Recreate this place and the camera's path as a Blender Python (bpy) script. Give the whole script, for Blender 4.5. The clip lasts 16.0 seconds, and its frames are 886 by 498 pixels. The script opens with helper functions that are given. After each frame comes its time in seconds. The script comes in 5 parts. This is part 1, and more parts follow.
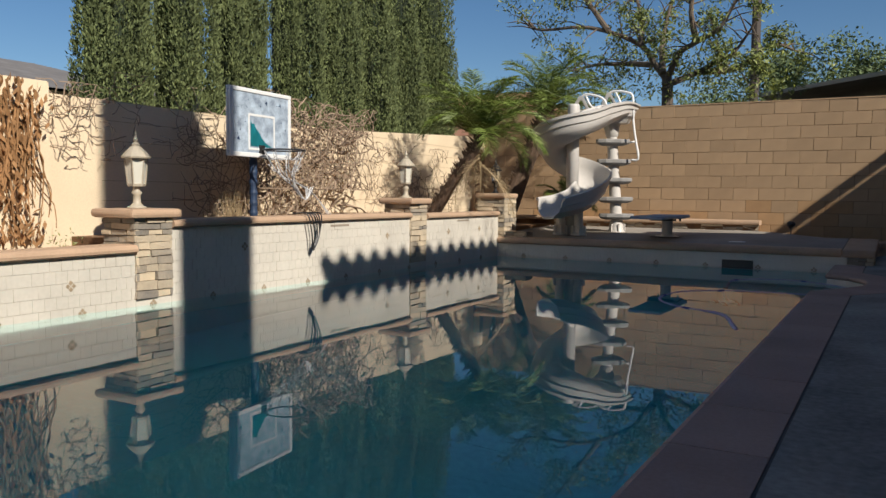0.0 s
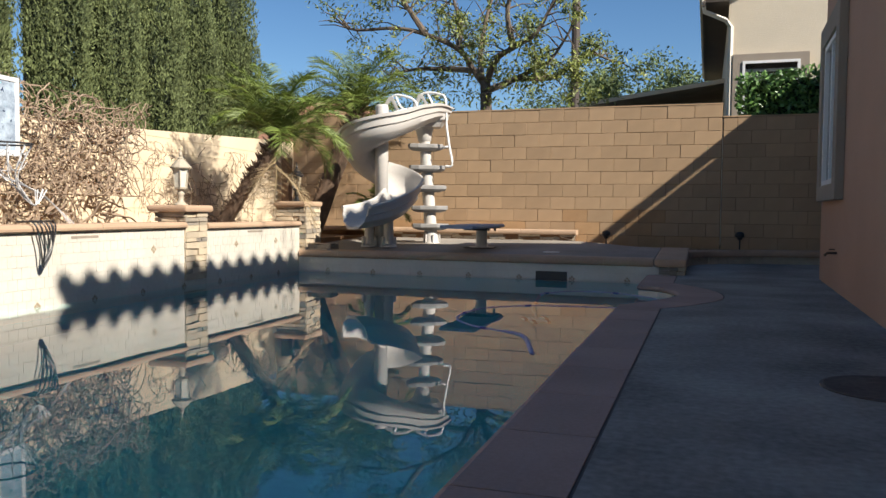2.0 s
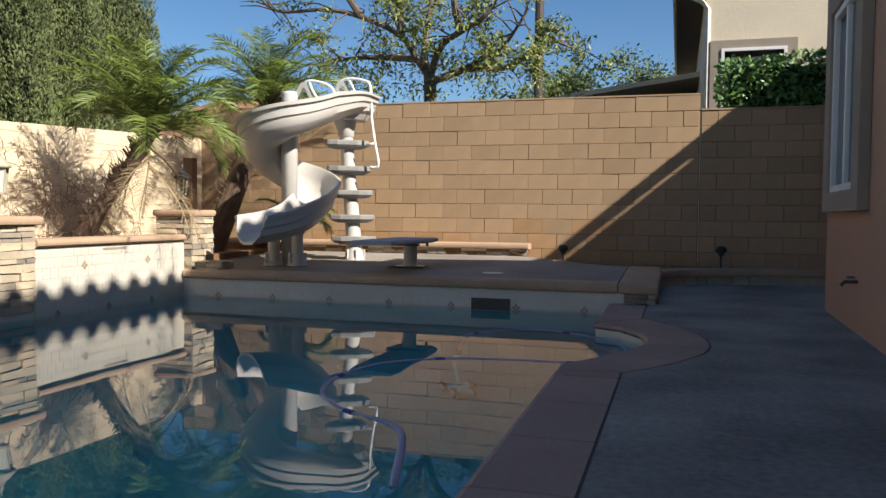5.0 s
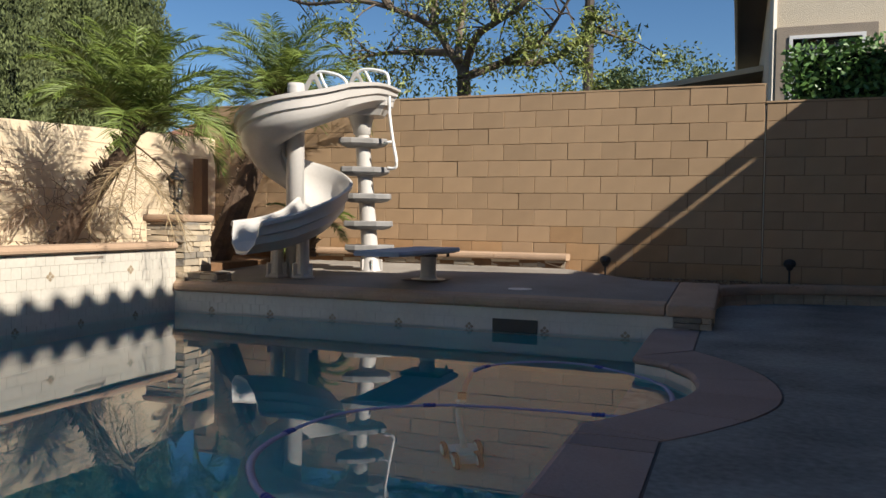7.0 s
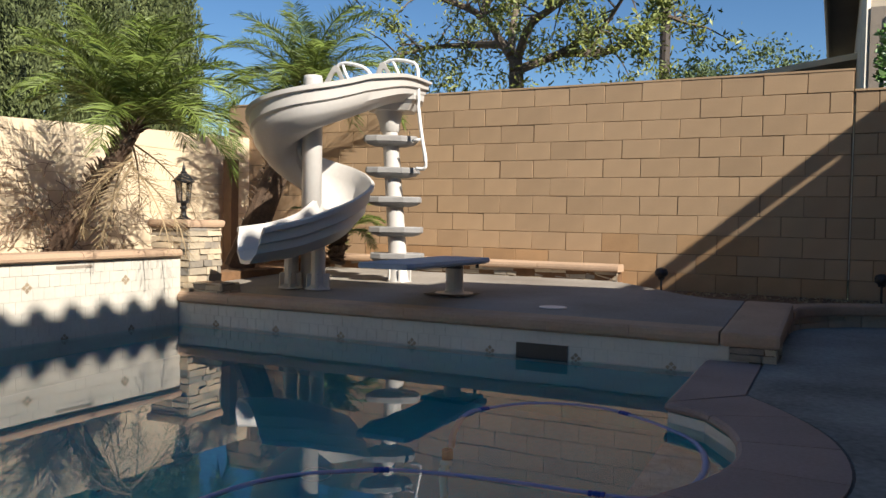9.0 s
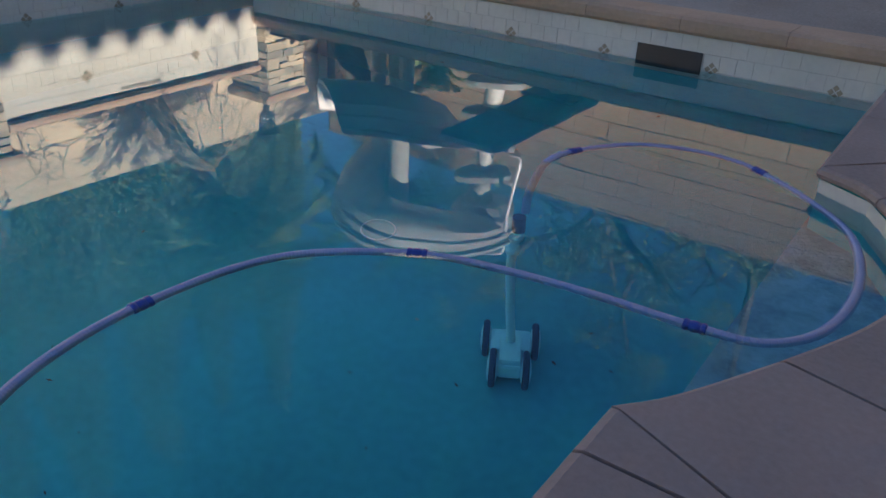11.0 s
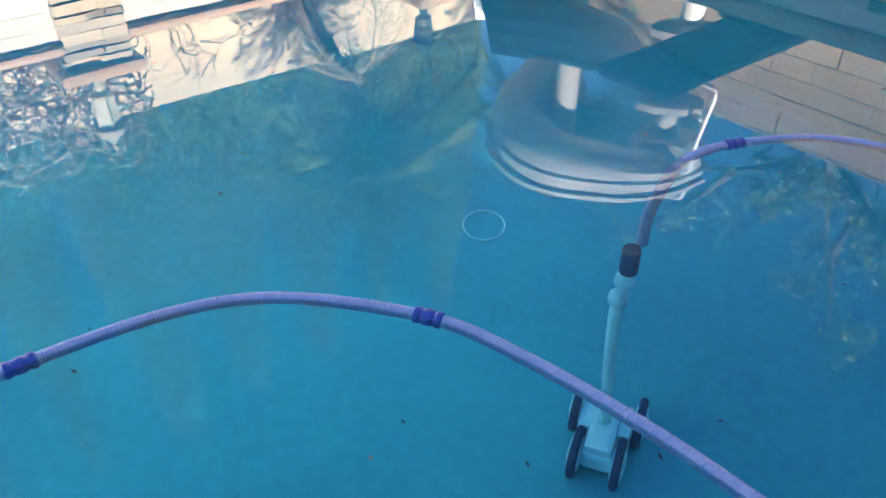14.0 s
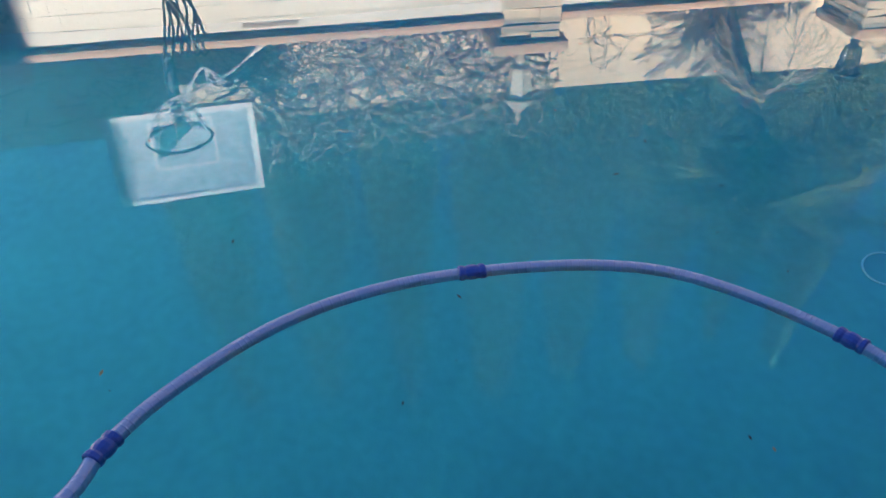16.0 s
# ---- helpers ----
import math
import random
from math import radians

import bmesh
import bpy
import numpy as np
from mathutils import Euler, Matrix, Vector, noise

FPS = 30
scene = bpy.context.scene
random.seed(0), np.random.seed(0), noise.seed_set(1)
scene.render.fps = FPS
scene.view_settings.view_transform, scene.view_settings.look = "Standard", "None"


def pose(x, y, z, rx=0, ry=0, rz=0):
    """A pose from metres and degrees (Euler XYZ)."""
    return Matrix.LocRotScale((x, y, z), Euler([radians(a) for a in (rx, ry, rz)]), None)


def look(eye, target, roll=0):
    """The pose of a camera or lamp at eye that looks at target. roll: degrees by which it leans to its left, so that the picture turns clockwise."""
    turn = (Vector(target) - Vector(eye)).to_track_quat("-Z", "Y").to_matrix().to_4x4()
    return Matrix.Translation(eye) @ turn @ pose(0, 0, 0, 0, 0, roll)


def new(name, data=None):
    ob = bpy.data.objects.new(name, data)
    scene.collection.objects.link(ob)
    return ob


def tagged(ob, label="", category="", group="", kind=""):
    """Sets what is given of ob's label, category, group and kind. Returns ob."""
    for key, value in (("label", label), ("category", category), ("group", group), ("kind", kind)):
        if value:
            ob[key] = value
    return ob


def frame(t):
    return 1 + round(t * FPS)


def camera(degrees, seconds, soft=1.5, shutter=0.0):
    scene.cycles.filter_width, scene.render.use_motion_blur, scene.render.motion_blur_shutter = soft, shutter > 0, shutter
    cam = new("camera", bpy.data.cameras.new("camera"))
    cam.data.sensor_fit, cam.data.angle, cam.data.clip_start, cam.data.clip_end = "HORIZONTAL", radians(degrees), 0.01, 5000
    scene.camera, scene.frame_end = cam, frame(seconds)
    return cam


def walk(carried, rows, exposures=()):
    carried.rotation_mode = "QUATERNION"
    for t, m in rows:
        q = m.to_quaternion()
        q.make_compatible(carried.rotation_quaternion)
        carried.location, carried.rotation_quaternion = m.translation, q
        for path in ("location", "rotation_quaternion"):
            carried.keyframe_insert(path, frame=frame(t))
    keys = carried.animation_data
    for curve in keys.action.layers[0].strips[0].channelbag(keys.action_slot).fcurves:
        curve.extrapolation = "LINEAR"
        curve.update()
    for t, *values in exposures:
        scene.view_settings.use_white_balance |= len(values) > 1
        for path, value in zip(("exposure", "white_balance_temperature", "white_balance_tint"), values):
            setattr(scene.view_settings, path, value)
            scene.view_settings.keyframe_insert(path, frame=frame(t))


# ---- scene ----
cam = camera(57.9, 16.0)
# seconds, place of the eye, yaw, pitch, roll
ROWS = [
    (0, 0.539, -0.080, 0.899, 29.56, -3.92, 0.53),
    (0.5, 0.557, 0.247, 0.833, 27.41, -3.40, 0.64),
    (1, 0.507, 0.572, 0.813, 25.11, -3.05, 0.63),
    (1.5, 0.522, 0.910, 0.804, 20.27, -2.85, 0.38),
    (2, 0.548, 1.260, 0.812, 18.24, -2.80, 0.50),
    (2.5, 0.457, 1.637, 0.845, 18.26, -2.61, 0.49),
    (3, 0.447, 2.000, 0.825, 17.44, -2.58, 0.35),
    (3.5, 0.447, 2.378, 0.800, 15.21, -2.44, 0.44),
    (4, 0.438, 2.760, 0.836, 15.24, -2.40, 0.48),
    (4.5, 0.488, 3.171, 0.883, 15.56, -2.45, 0.51),
    (7, 0.472, 4.810, 0.901, 20.19, -2.07, 0.81),
    (7.5, 0.527, 5.104, 0.896, 21.20, -2.03, 0.81),
    (8, 0.545, 5.405, 0.907, 24.61, -2.13, 0.93),
    (8.5, 0.557, 5.666, 0.950, 25.42, -2.04, 0.93),
    (9, 0.625, 5.931, 0.958, 26.11, -2.05, 1.02),
    (9.5, 0.589, 6.210, 0.987, 27.92, -5.47, 1.33),
    (10, 0.488, 6.423, 1.052, 29.86, -18.13, 2.32),
    (10.2, 0.444, 6.516, 1.059, 30.29, -20.16, 2.69),
    (12.3, 0.184, 7.717, 1.203, 40.70, -35.25, 0.46),
    (12.5, 0.157, 7.800, 1.194, 39.77, -35.36, 0.93),
    (13, 0.104, 7.909, 1.161, 40.41, -35.25, 0.19),
    (13.5, 0.060, 7.966, 1.123, 41.61, -35.41, 0.22),
    (14, 0.015, 8.021, 1.057, 51.30, -35.44, -0.13),
    (14.5, 0.000, 7.973, 1.064, 61.45, -35.64, -0.14),
    (15, -0.000, 7.915, 1.075, 68.97, -35.70, -0.33),
    (15.5, 0.005, 7.811, 1.072, 73.61, -35.48, -0.74),
    (16, 0.048, 7.726, 1.072, 79.11, -35.08, -0.50),
]
walk(cam, [(t, pose(x, y, z, 90 + pitch, 0, yaw) @ pose(0, 0, 0, 0, 0, roll)) for t, x, y, z, yaw, pitch, roll in ROWS],
     [(0, 0.25), (0.6, 0.56), (1.5, 0.86), (2.5, 0.78), (4.5, 0.86), (7, 0.62), (8.5, 0.85), (9.3, 0.82), (10.0, 1.1), (10.2, 1.25), (12.3, 3.0), (14.2, 3.25), (16, 2.62)])

# ---- world, sun ----
SUN = Vector((1.0, -0.40, 0.82)).normalized()
world = bpy.data.worlds.new("sky")
scene.world = world
world.use_nodes = True
wn = world.node_tree
sky = wn.nodes.new("ShaderNodeTexSky")
sky.sky_type = "NISHITA"
sky.sun_disc = False
sky.sun_elevation = math.asin(SUN.z)
sky.sun_rotation = math.atan2(SUN.x, SUN.y)
sky.air_density, sky.dust_density, sky.ozone_density = 0.9, 0.1, 3.5
wn.nodes["Background"].inputs["Strength"].default_value = 0.065
hs = wn.nodes.new("ShaderNodeHueSaturation")
hs.inputs["Saturation"].default_value = 1.15
wn.links.new(sky.outputs[0], hs.inputs["Color"])
wn.links.new(hs.outputs[0], wn.nodes["Background"].inputs["Color"])
sun = new("sun", bpy.data.lights.new("sun", "SUN"))
sun.data.energy, sun.data.angle, sun.data.color = 5.0, radians(0.7), (1.0, 0.93, 0.82)
sun.matrix_world = look(SUN * 30, (0, 0, 0))
scene.view_settings.exposure = 0.7


# ---- materials ----
def mat(name, base, vary=0.15, rough=0.7, big=1.5, fine=40.0, bump=0.2, metal=0.0, obj=0.0, island=0.0, dirt=None, stretch=(1, 1, 1)):
    """A procedural surface: base colour with stains at one scale, grain at another, and relief."""
    m = bpy.data.materials.new(name)
    m.use_nodes = True
    n, l = m.node_tree.nodes, m.node_tree.links
    b = n["Principled BSDF"]
    b.inputs["Metallic"].default_value = metal
    tc = n.new("ShaderNodeTexCoord")
    mp = n.new("ShaderNodeMapping")
    mp.inputs["Scale"].default_value = stretch
    l.new(tc.outputs["Object"], mp.inputs[0])
    a, c = n.new("ShaderNodeTexNoise"), n.new("ShaderNodeTexNoise")
    a.inputs["Scale"].default_value, a.inputs["Detail"].default_value = big, 5
    c.inputs["Scale"].default_value, c.inputs["Detail"].default_value = fine, 4
    for t in (a, c):
        l.new(mp.outputs[0], t.inputs["Vector"])
    add = n.new("ShaderNodeMath")
    add.operation = "MULTIPLY_ADD"
    l.new(c.outputs["Fac"], add.inputs[0])
    add.inputs[1].default_value = 0.45
    l.new(a.outputs["Fac"], add.inputs[2])
    fac = add.outputs[0]
    if obj or island:
        src = n.new("ShaderNodeObjectInfo") if obj else n.new("ShaderNodeNewGeometry")
        m2 = n.new("ShaderNodeMath")
        m2.operation = "MULTIPLY_ADD"
        l.new(src.outputs["Random" if obj else "Random Per Island"], m2.inputs[0])
        m2.inputs[1].default_value = obj or island
        l.new(fac, m2.inputs[2])
        fac = m2.outputs[0]
    rp = n.new("ShaderNodeMapRange")
    rp.inputs["From Min"].default_value, rp.inputs["From Max"].default_value = 0.45, 1.0 + (obj or island)
    l.new(fac, rp.inputs["Value"])
    ramp = n.new("ShaderNodeValToRGB")
    e = ramp.color_ramp.elements
    e[0].color = (*[v * (1 - vary) for v in (dirt or base)], 1)
    e[1].color = (*[min(1, v * (1 + vary)) for v in base], 1)
    l.new(rp.outputs[0], ramp.inputs[0])
    l.new(ramp.outputs[0], b.inputs["Base Color"])
    rr = n.new("ShaderNodeMapRange")
    rr.inputs["To Min"].default_value, rr.inputs["To Max"].default_value = min(1, rough + 0.1), max(0.02, rough - 0.12)
    l.new(c.outputs["Fac"], rr.inputs["Value"])
    l.new(rr.outputs[0], b.inputs["Roughness"])
    if bump:
        bp = n.new("ShaderNodeBump")
        bp.inputs["Strength"].default_value, bp.inputs["Distance"].default_value = bump, 0.01
        l.new(c.outputs["Fac"], bp.inputs["Height"])
        l.new(bp.outputs[0], b.inputs["Normal"])
    return m


BLOCK = mat("tan concrete block", (0.385, 0.262, 0.155), 0.22, 0.9, 2.2, 70, 0.28, obj=0.42)
BLOCKLOW = mat("tan concrete block stained by red soil", (0.385, 0.238, 0.122), 0.26, 0.9, 2.6, 70, 0.3, obj=0.3)
MORTAR = mat("mortar", (0.20, 0.13, 0.075), 0.2, 0.95, 3, 80, 0.5)
PERIM = mat("cream painted block wall", (0.74, 0.60, 0.42), 0.14, 0.85, 0.9, 50, 0.3, obj=0.12)
TILE = mat("pale pool tile", (0.58, 0.54, 0.47), 0.16, 0.45, 2.4, 30, 0.12, obj=0.25)
GROUT = mat("tile grout", (0.54, 0.50, 0.435), 0.15, 0.9, 3, 60, 0.2)
ACCENT = mat("brown accent tile", (0.31, 0.24, 0.16), 0.3, 0.4, 9, 60, 0.1)
COPE = mat("tan cast coping", (0.44, 0.30, 0.20), 0.2, 0.8, 2.2, 45, 0.35, obj=0.15)
DECKC = mat("grey brushed concrete", (0.27, 0.285, 0.26), 0.28, 0.88, 1.1, 26, 0.4, dirt=(0.125, 0.13, 0.125))
DECKW = mat("warm grey brushed concrete", (0.30, 0.27, 0.235), 0.24, 0.9, 0.8, 70, 0.4, dirt=(0.19, 0.16, 0.13))
COPE2 = mat("mauve grey coping", (0.34, 0.25, 0.215), 0.24, 0.8, 1.6, 50, 0.3, obj=0.25)
JOINT = mat("dark joint filler", (0.11, 0.098, 0.09), 0.3, 0.9)
STONE = mat("ledger stone", (0.52, 0.42, 0.29), 0.25, 0.85, 6, 50, 0.6, obj=1.2, dirt=(0.17, 0.165, 0.16))
PLASTER = mat("blue pool plaster", (0.044, 0.43, 0.485), 0.22, 0.8, 0.7, 22, 0.3)
SOIL = mat("brown soil", (0.16, 0.085, 0.04), 0.4, 0.95, 5, 60, 0.9)
STUCCO = mat("peach stucco", (0.44, 0.27, 0.19), 0.08, 0.95, 0.9, 90, 0.8)
STUCCO2 = mat("cream stucco", (0.62, 0.54, 0.42), 0.08, 0.95, 0.9, 60, 0.8)
TRIM = mat("taupe stucco trim", (0.30, 0.25, 0.20), 0.1, 0.95, 1.5, 90, 0.6)
WHITE = mat("white vinyl", (0.75, 0.75, 0.74), 0.05, 0.4, 2, 40, 0.03)
SLIDE = mat("pale grey slide plastic", (0.54, 0.51, 0.475), 0.08, 0.38, 1.5, 30, 0.03)
TREAD = mat("grey slide tread", (0.25, 0.24, 0.23), 0.2, 0.7, 6, 90, 0.4)
WHITEMETAL = mat("white powder-coated tube", (0.8, 0.79, 0.77), 0.04, 0.3, 2, 30, 0.02)
BARK = mat("palm trunk bark", (0.11, 0.07, 0.045), 0.5, 0.95, 7, 50, 0.9)
CYPRESS = mat("cypress foliage", (0.15, 0.18, 0.065), 0.45, 0.85, 1.3, 7, 0.0, island=0.45, dirt=(0.03, 0.05, 0.018))
# near-black: the shade deep between leaves is put into this colour
SHADECORE = mat("shade-dark foliage core", (0.018, 0.028, 0.012), 0.4, 0.95, 3, 20, 0.6)
PALM = mat("palm leaf", (0.135, 0.185, 0.032), 0.5, 0.55, 2, 20, 0.0, island=0.5)
DRYPALM = mat("dry palm leaf", (0.34, 0.25, 0.14), 0.35, 0.8, 3, 20, 0.0, island=0.4)
LEAF = mat("tree leaf", (0.20, 0.22, 0.045), 0.5, 0.55, 1, 8, 0.0, island=0.8, dirt=(0.07, 0.13, 0.035))
HEDGE = mat("hedge leaf", (0.10, 0.20, 0.05), 0.4, 0.45, 2, 8, 0.0, island=0.6)
FARLEAF = mat("dull olive far foliage", (0.11, 0.15, 0.06), 0.4, 0.85, 1, 8, 0.0, island=0.6)
WOOD = mat("grey branch bark", (0.13, 0.10, 0.075), 0.3, 0.9, 6, 50, 0.5)
VINE = mat("dry vine stem", (0.30, 0.22, 0.155), 0.35, 0.9, 5, 40, 0.0, island=0.6)
BLACK = mat("black metal", (0.02, 0.02, 0.022), 0.2, 0.45, 4, 40, 0.1)
LAMPTAN = mat("tan painted metal", (0.40, 0.35, 0.27), 0.12, 0.5, 5, 40, 0.1)
BLUEPAD = mat("navy pole padding", (0.02, 0.04, 0.085), 0.3, 0.6, 8, 60, 0.3)
HOSE = mat("lilac hose plastic", (0.27, 0.31, 0.48), 0.08, 0.4, 3, 30, 0.05)
COUPLE = mat("blue hose coupling", (0.012, 0.05, 0.28), 0.1, 0.4, 3, 30, 0.05)
ROBOT = mat("pale cyan cleaner plastic", (0.45, 0.85, 0.88), 0.1, 0.4, 5, 40, 0.05)
NAVY = mat("navy rubber", (0.01, 0.03, 0.09), 0.2, 0.6, 9, 60, 0.3)
ROOF = mat("terracotta roof tile", (0.30, 0.15, 0.09), 0.3, 0.85, 3, 50, 0.4, island=0.6)
SHINGLE = mat("grey roof shingle", (0.16, 0.15, 0.145), 0.25, 0.9, 2, 50, 0.5)
FASCIA = mat("brown painted fascia", (0.06, 0.045, 0.035), 0.2, 0.7)
GRASSY = mat("dry ground cover", (0.20, 0.17, 0.09), 0.4, 0.95, 0.5, 12, 0.6)
HILL = mat("dry hills", (0.17, 0.15, 0.12), 0.2, 0.95, 0.004, 0.06, 0.0)


def glass(name, tint, ior=1.45, rough=0.0):
    m = bpy.data.materials.new(name)
    m.use_nodes = True
    b = m.node_tree.nodes["Principled BSDF"]
    b.inputs["Base Color"].default_value = (*tint, 1)
    b.inputs["Transmission Weight"].default_value = 1
    b.inputs["IOR"].default_value, b.inputs["Roughness"].default_value = ior, rough
    return m


GLASS = glass("dark window glass", (0.25, 0.28, 0.3))
LAMPGLASS = glass("lamp glass", (0.85, 0.85, 0.8), 1.45, 0.25)
FROSTED = mat("frosted lamp glass", (0.60, 0.58, 0.50), 0.06, 0.35, 5, 30, 0.02)
CREEPER = mat("withered brown creeper", (0.31, 0.165, 0.07), 0.35, 0.9, 4, 30, 0.0, island=0.6)
WATER = glass("pool water", (0.47, 0.91, 0.98), 1.33)
wt = WATER.node_tree
tc = wt.nodes.new("ShaderNodeTexCoord")
w1, w2 = wt.nodes.new("ShaderNodeTexNoise"), wt.nodes.new("ShaderNodeTexNoise")
w1.inputs["Scale"].default_value, w1.inputs["Detail"].default_value = 1.1, 1.5
w2.inputs["Scale"].default_value, w2.inputs["Detail"].default_value = 5.0, 1
for w in (w1, w2):
    wt.links.new(tc.outputs["Object"], w.inputs["Vector"])
wa = wt.nodes.new("ShaderNodeMath")
wa.operation = "MULTIPLY_ADD"
wt.links.new(w2.outputs["Fac"], wa.inputs[0])
wa.inputs[1].default_value = 0.07
wt.links.new(w1.outputs["Fac"], wa.inputs[2])
wb = wt.nodes.new("ShaderNodeBump")
wb.inputs["Strength"].default_value, wb.inputs["Distance"].default_value = 0.13, 0.010
wt.links.new(wa.outputs[0], wb.inputs["Height"])
wt.links.new(wb.outputs[0], wt.nodes["Principled BSDF"].inputs["Normal"])


# ---- mesh helpers ----
def part(name, bm, material, parent=None, label="", smooth=False):
    me = bpy.data.meshes.new(name)
    bm.to_mesh(me)
    bm.free()
    me.materials.append(material)
    if smooth:
        me.shade_smooth()
    ob = new(name, me)
    if parent:
        ob.parent = parent
    if label:
        ob["label"] = label
    return ob


def thing(name, at=(0, 0, 0), turn=0, label="", category="", group=""):
    ob = new(name)
    ob.matrix_basis = pose(*at, 0, 0, turn)
    return tagged(ob, label, category, group)


def box(bm, x0, x1, y0, y1, z0, z1, bevel=0.0, m=None):
    r = bmesh.ops.create_cube(bm, size=1)["verts"]
    for v in r:
        v.co = Vector(((x0 + x1) / 2 + v.co.x * (x1 - x0), (y0 + y1) / 2 + v.co.y * (y1 - y0), (z0 + z1) / 2 + v.co.z * (z1 - z0)))
    if bevel:
        es = list({e for v in r for e in v.link_edges})
        out = bmesh.ops.bevel(bm, geom=es, offset=bevel, segments=2, affect="EDGES", profile=0.6)
        r = list({v for f in out["faces"] for v in f.verts} | {v for v in r if v.is_valid})
    if m is not None:
        bmesh.ops.transform(bm, matrix=m, verts=r)
    return r


def boxed(name, dims, material, parent=None, bevel=0.0, label=""):
    bm = bmesh.new()
    box(bm, *dims, bevel)
    return part(name, bm, material, parent, label)


def lathe(bm, profile, at=(0, 0, 0), n=16, m=None):
    """Turns (radius, height) pairs about the vertical."""
    rings = []
    for r, z in profile:
        rings.append([bm.verts.new((at[0] + r * math.cos(2 * math.pi * k / n), at[1] + r * math.sin(2 * math.pi * k / n), at[2] + z)) for k in range(n)])
    for a, b in zip(rings, rings[1:]):
        for k in range(n):
            bm.faces.new((a[k], a[(k + 1) % n], b[(k + 1) % n], b[k]))
    bm.faces.new(rings[0][::-1])
    bm.faces.new(rings[-1])
    if m is not None:
        bmesh.ops.transform(bm, matrix=m, verts=[v for r in rings for v in r])


def tube(bm, pts, r, n=8, radii=None, close=True):
    pts = [Vector(p) for p in pts]
    rings = []
    for i, p in enumerate(pts):
        d = (pts[min(i + 1, len(pts) - 1)] - pts[max(i - 1, 0)]).normalized()
        u = d.cross(Vector((0, 0, 1)))
        u = u.normalized() if u.length > 0.05 else Vector((1, 0, 0))
        if rings and u.dot(last) < 0:
            u = -u
        last = u
        v = d.cross(u)
        rr = radii[i] if radii else r
        rings.append([bm.verts.new(p + rr * (math.cos(2 * math.pi * k / n) * u + math.sin(2 * math.pi * k / n) * v)) for k in range(n)])
    for a, b in zip(rings, rings[1:]):
        for k in range(n):
            bm.faces.new((a[k], a[(k + 1) % n], b[(k + 1) % n], b[k]))
    if close and n > 2:
        bm.faces.new(rings[0][::-1])
        bm.faces.new(rings[-1])


def smooth_line(pts, n=8):
    """A Catmull-Rom curve through the points."""
    P = [Vector(p) for p in pts]
    P = [2 * P[0] - P[1]] + P + [2 * P[-1] - P[-2]]
    out = []
    for a, b, c, d in zip(P, P[1:], P[2:], P[3:]):
        for k in range(n):
            t = k / n
            out.append(0.5 * (2 * b + (c - a) * t + (2 * a - 5 * b + 4 * c - d) * t * t + (3 * b - a - 3 * c + d) * t ** 3))
    return out + [P[-2]]


def prism(bm, outline, z0, z1):
    lo = [bm.verts.new((x, y, z0)) for x, y in outline]
    hi = [bm.verts.new((x, y, z1)) for x, y in outline]
    bm.faces.new(lo[::-1])
    bm.faces.new(hi)
    for k in range(len(lo)):
        bm.faces.new((lo[k], lo[(k + 1) % len(lo)], hi[(k + 1) % len(lo)], hi[k]))


# ---- the plan, in metres; z = 0 is the deck beside the pool ----
W = -0.11            # water
XL = -5.23           # tiled face of the raised wall on the far side
XP = -6.35           # garden wall behind it
YE = 11.92           # tiled face at the pool's end
YB = 15.33           # block wall
ZD = 0.20            # raised deck
XC = -0.16           # pool's near edge
XR = 0.31            # right end of the raised deck
DEEP = -1.85
NOOK = [(XC, 8.38), (-0.05, 8.53), (0.14, 8.90), (0.26, 9.20), (0.30, 9.50), (0.23, 9.88), (0.05, 10.20), (XC, 10.33)]

# ground: one sheet with the pool cut out of it
bm = bmesh.new()
ring = [(XC, -3.0)] + NOOK + [(XC, 11.95), (XL - 0.05, 11.95), (XL - 0.05, -3.0)]
far = [(700, -700), (700, 700), (-700, 700), (-700, -700)]
vi = [bm.verts.new((x, y, -0.012)) for x, y in ring]
vo = [bm.verts.new((x, y, -0.012)) for x, y in far]
for loop in (vi, vo):
    for k in range(len(loop)):
        bm.edges.new((loop[k], loop[(k + 1) % len(loop)]))
bmesh.ops.triangle_fill(bm, use_beauty=True, edges=bm.edges[:])
for f in bm.faces:
    f.normal_update()
    if f.normal.z < 0:
        f.normal_flip()
tagged(part("ground", bm, GRASSY), "dry open ground reaching the horizon", "ground", kind="structure")

# pool shell
bm = bmesh.new()
ys = [-3.0, 12.0]
box(bm, XL - 0.3, XL, -3.2, 12.2, DEEP - 0.2, -0.90)
box(bm, XL, 0.9, YE, YE + 0.3, DEEP - 0.2, -0.30)
box(bm, XL, 0.9, -3.3, -3.0, DEEP - 0.2, -0.02)
box(bm, XL, 0.9, -3.0, YE, DEEP - 0.2, DEEP)
for a, b in zip([(XC, -3.0)] + NOOK, NOOK + [(XC, YE)]):
    v = [bm.verts.new((x, y, z)) for (x, y), z in ((a, DEEP), (b, DEEP), (b, -0.30), (a, -0.30))]
    bm.faces.new(v)
pool = tagged(part("pool_shell", bm, PLASTER), "blue plastered pool shell under clear water", "pool", kind="structure")
BENCH = mat("pale speckled plaster", (0.33, 0.42, 0.46), 0.38, 0.85, 9, 55, 0.6)
bm = bmesh.new()
prism(bm, [(-0.18, 8.3), (0.9, 8.3), (0.9, 10.6), (-0.18, 10.6)], DEEP + 0.01, -0.52)
tagged(part("pool_bench", bm, BENCH), "pale plastered underwater bench in the pool's corner", "pool step", kind="structure")
bm = bmesh.new()
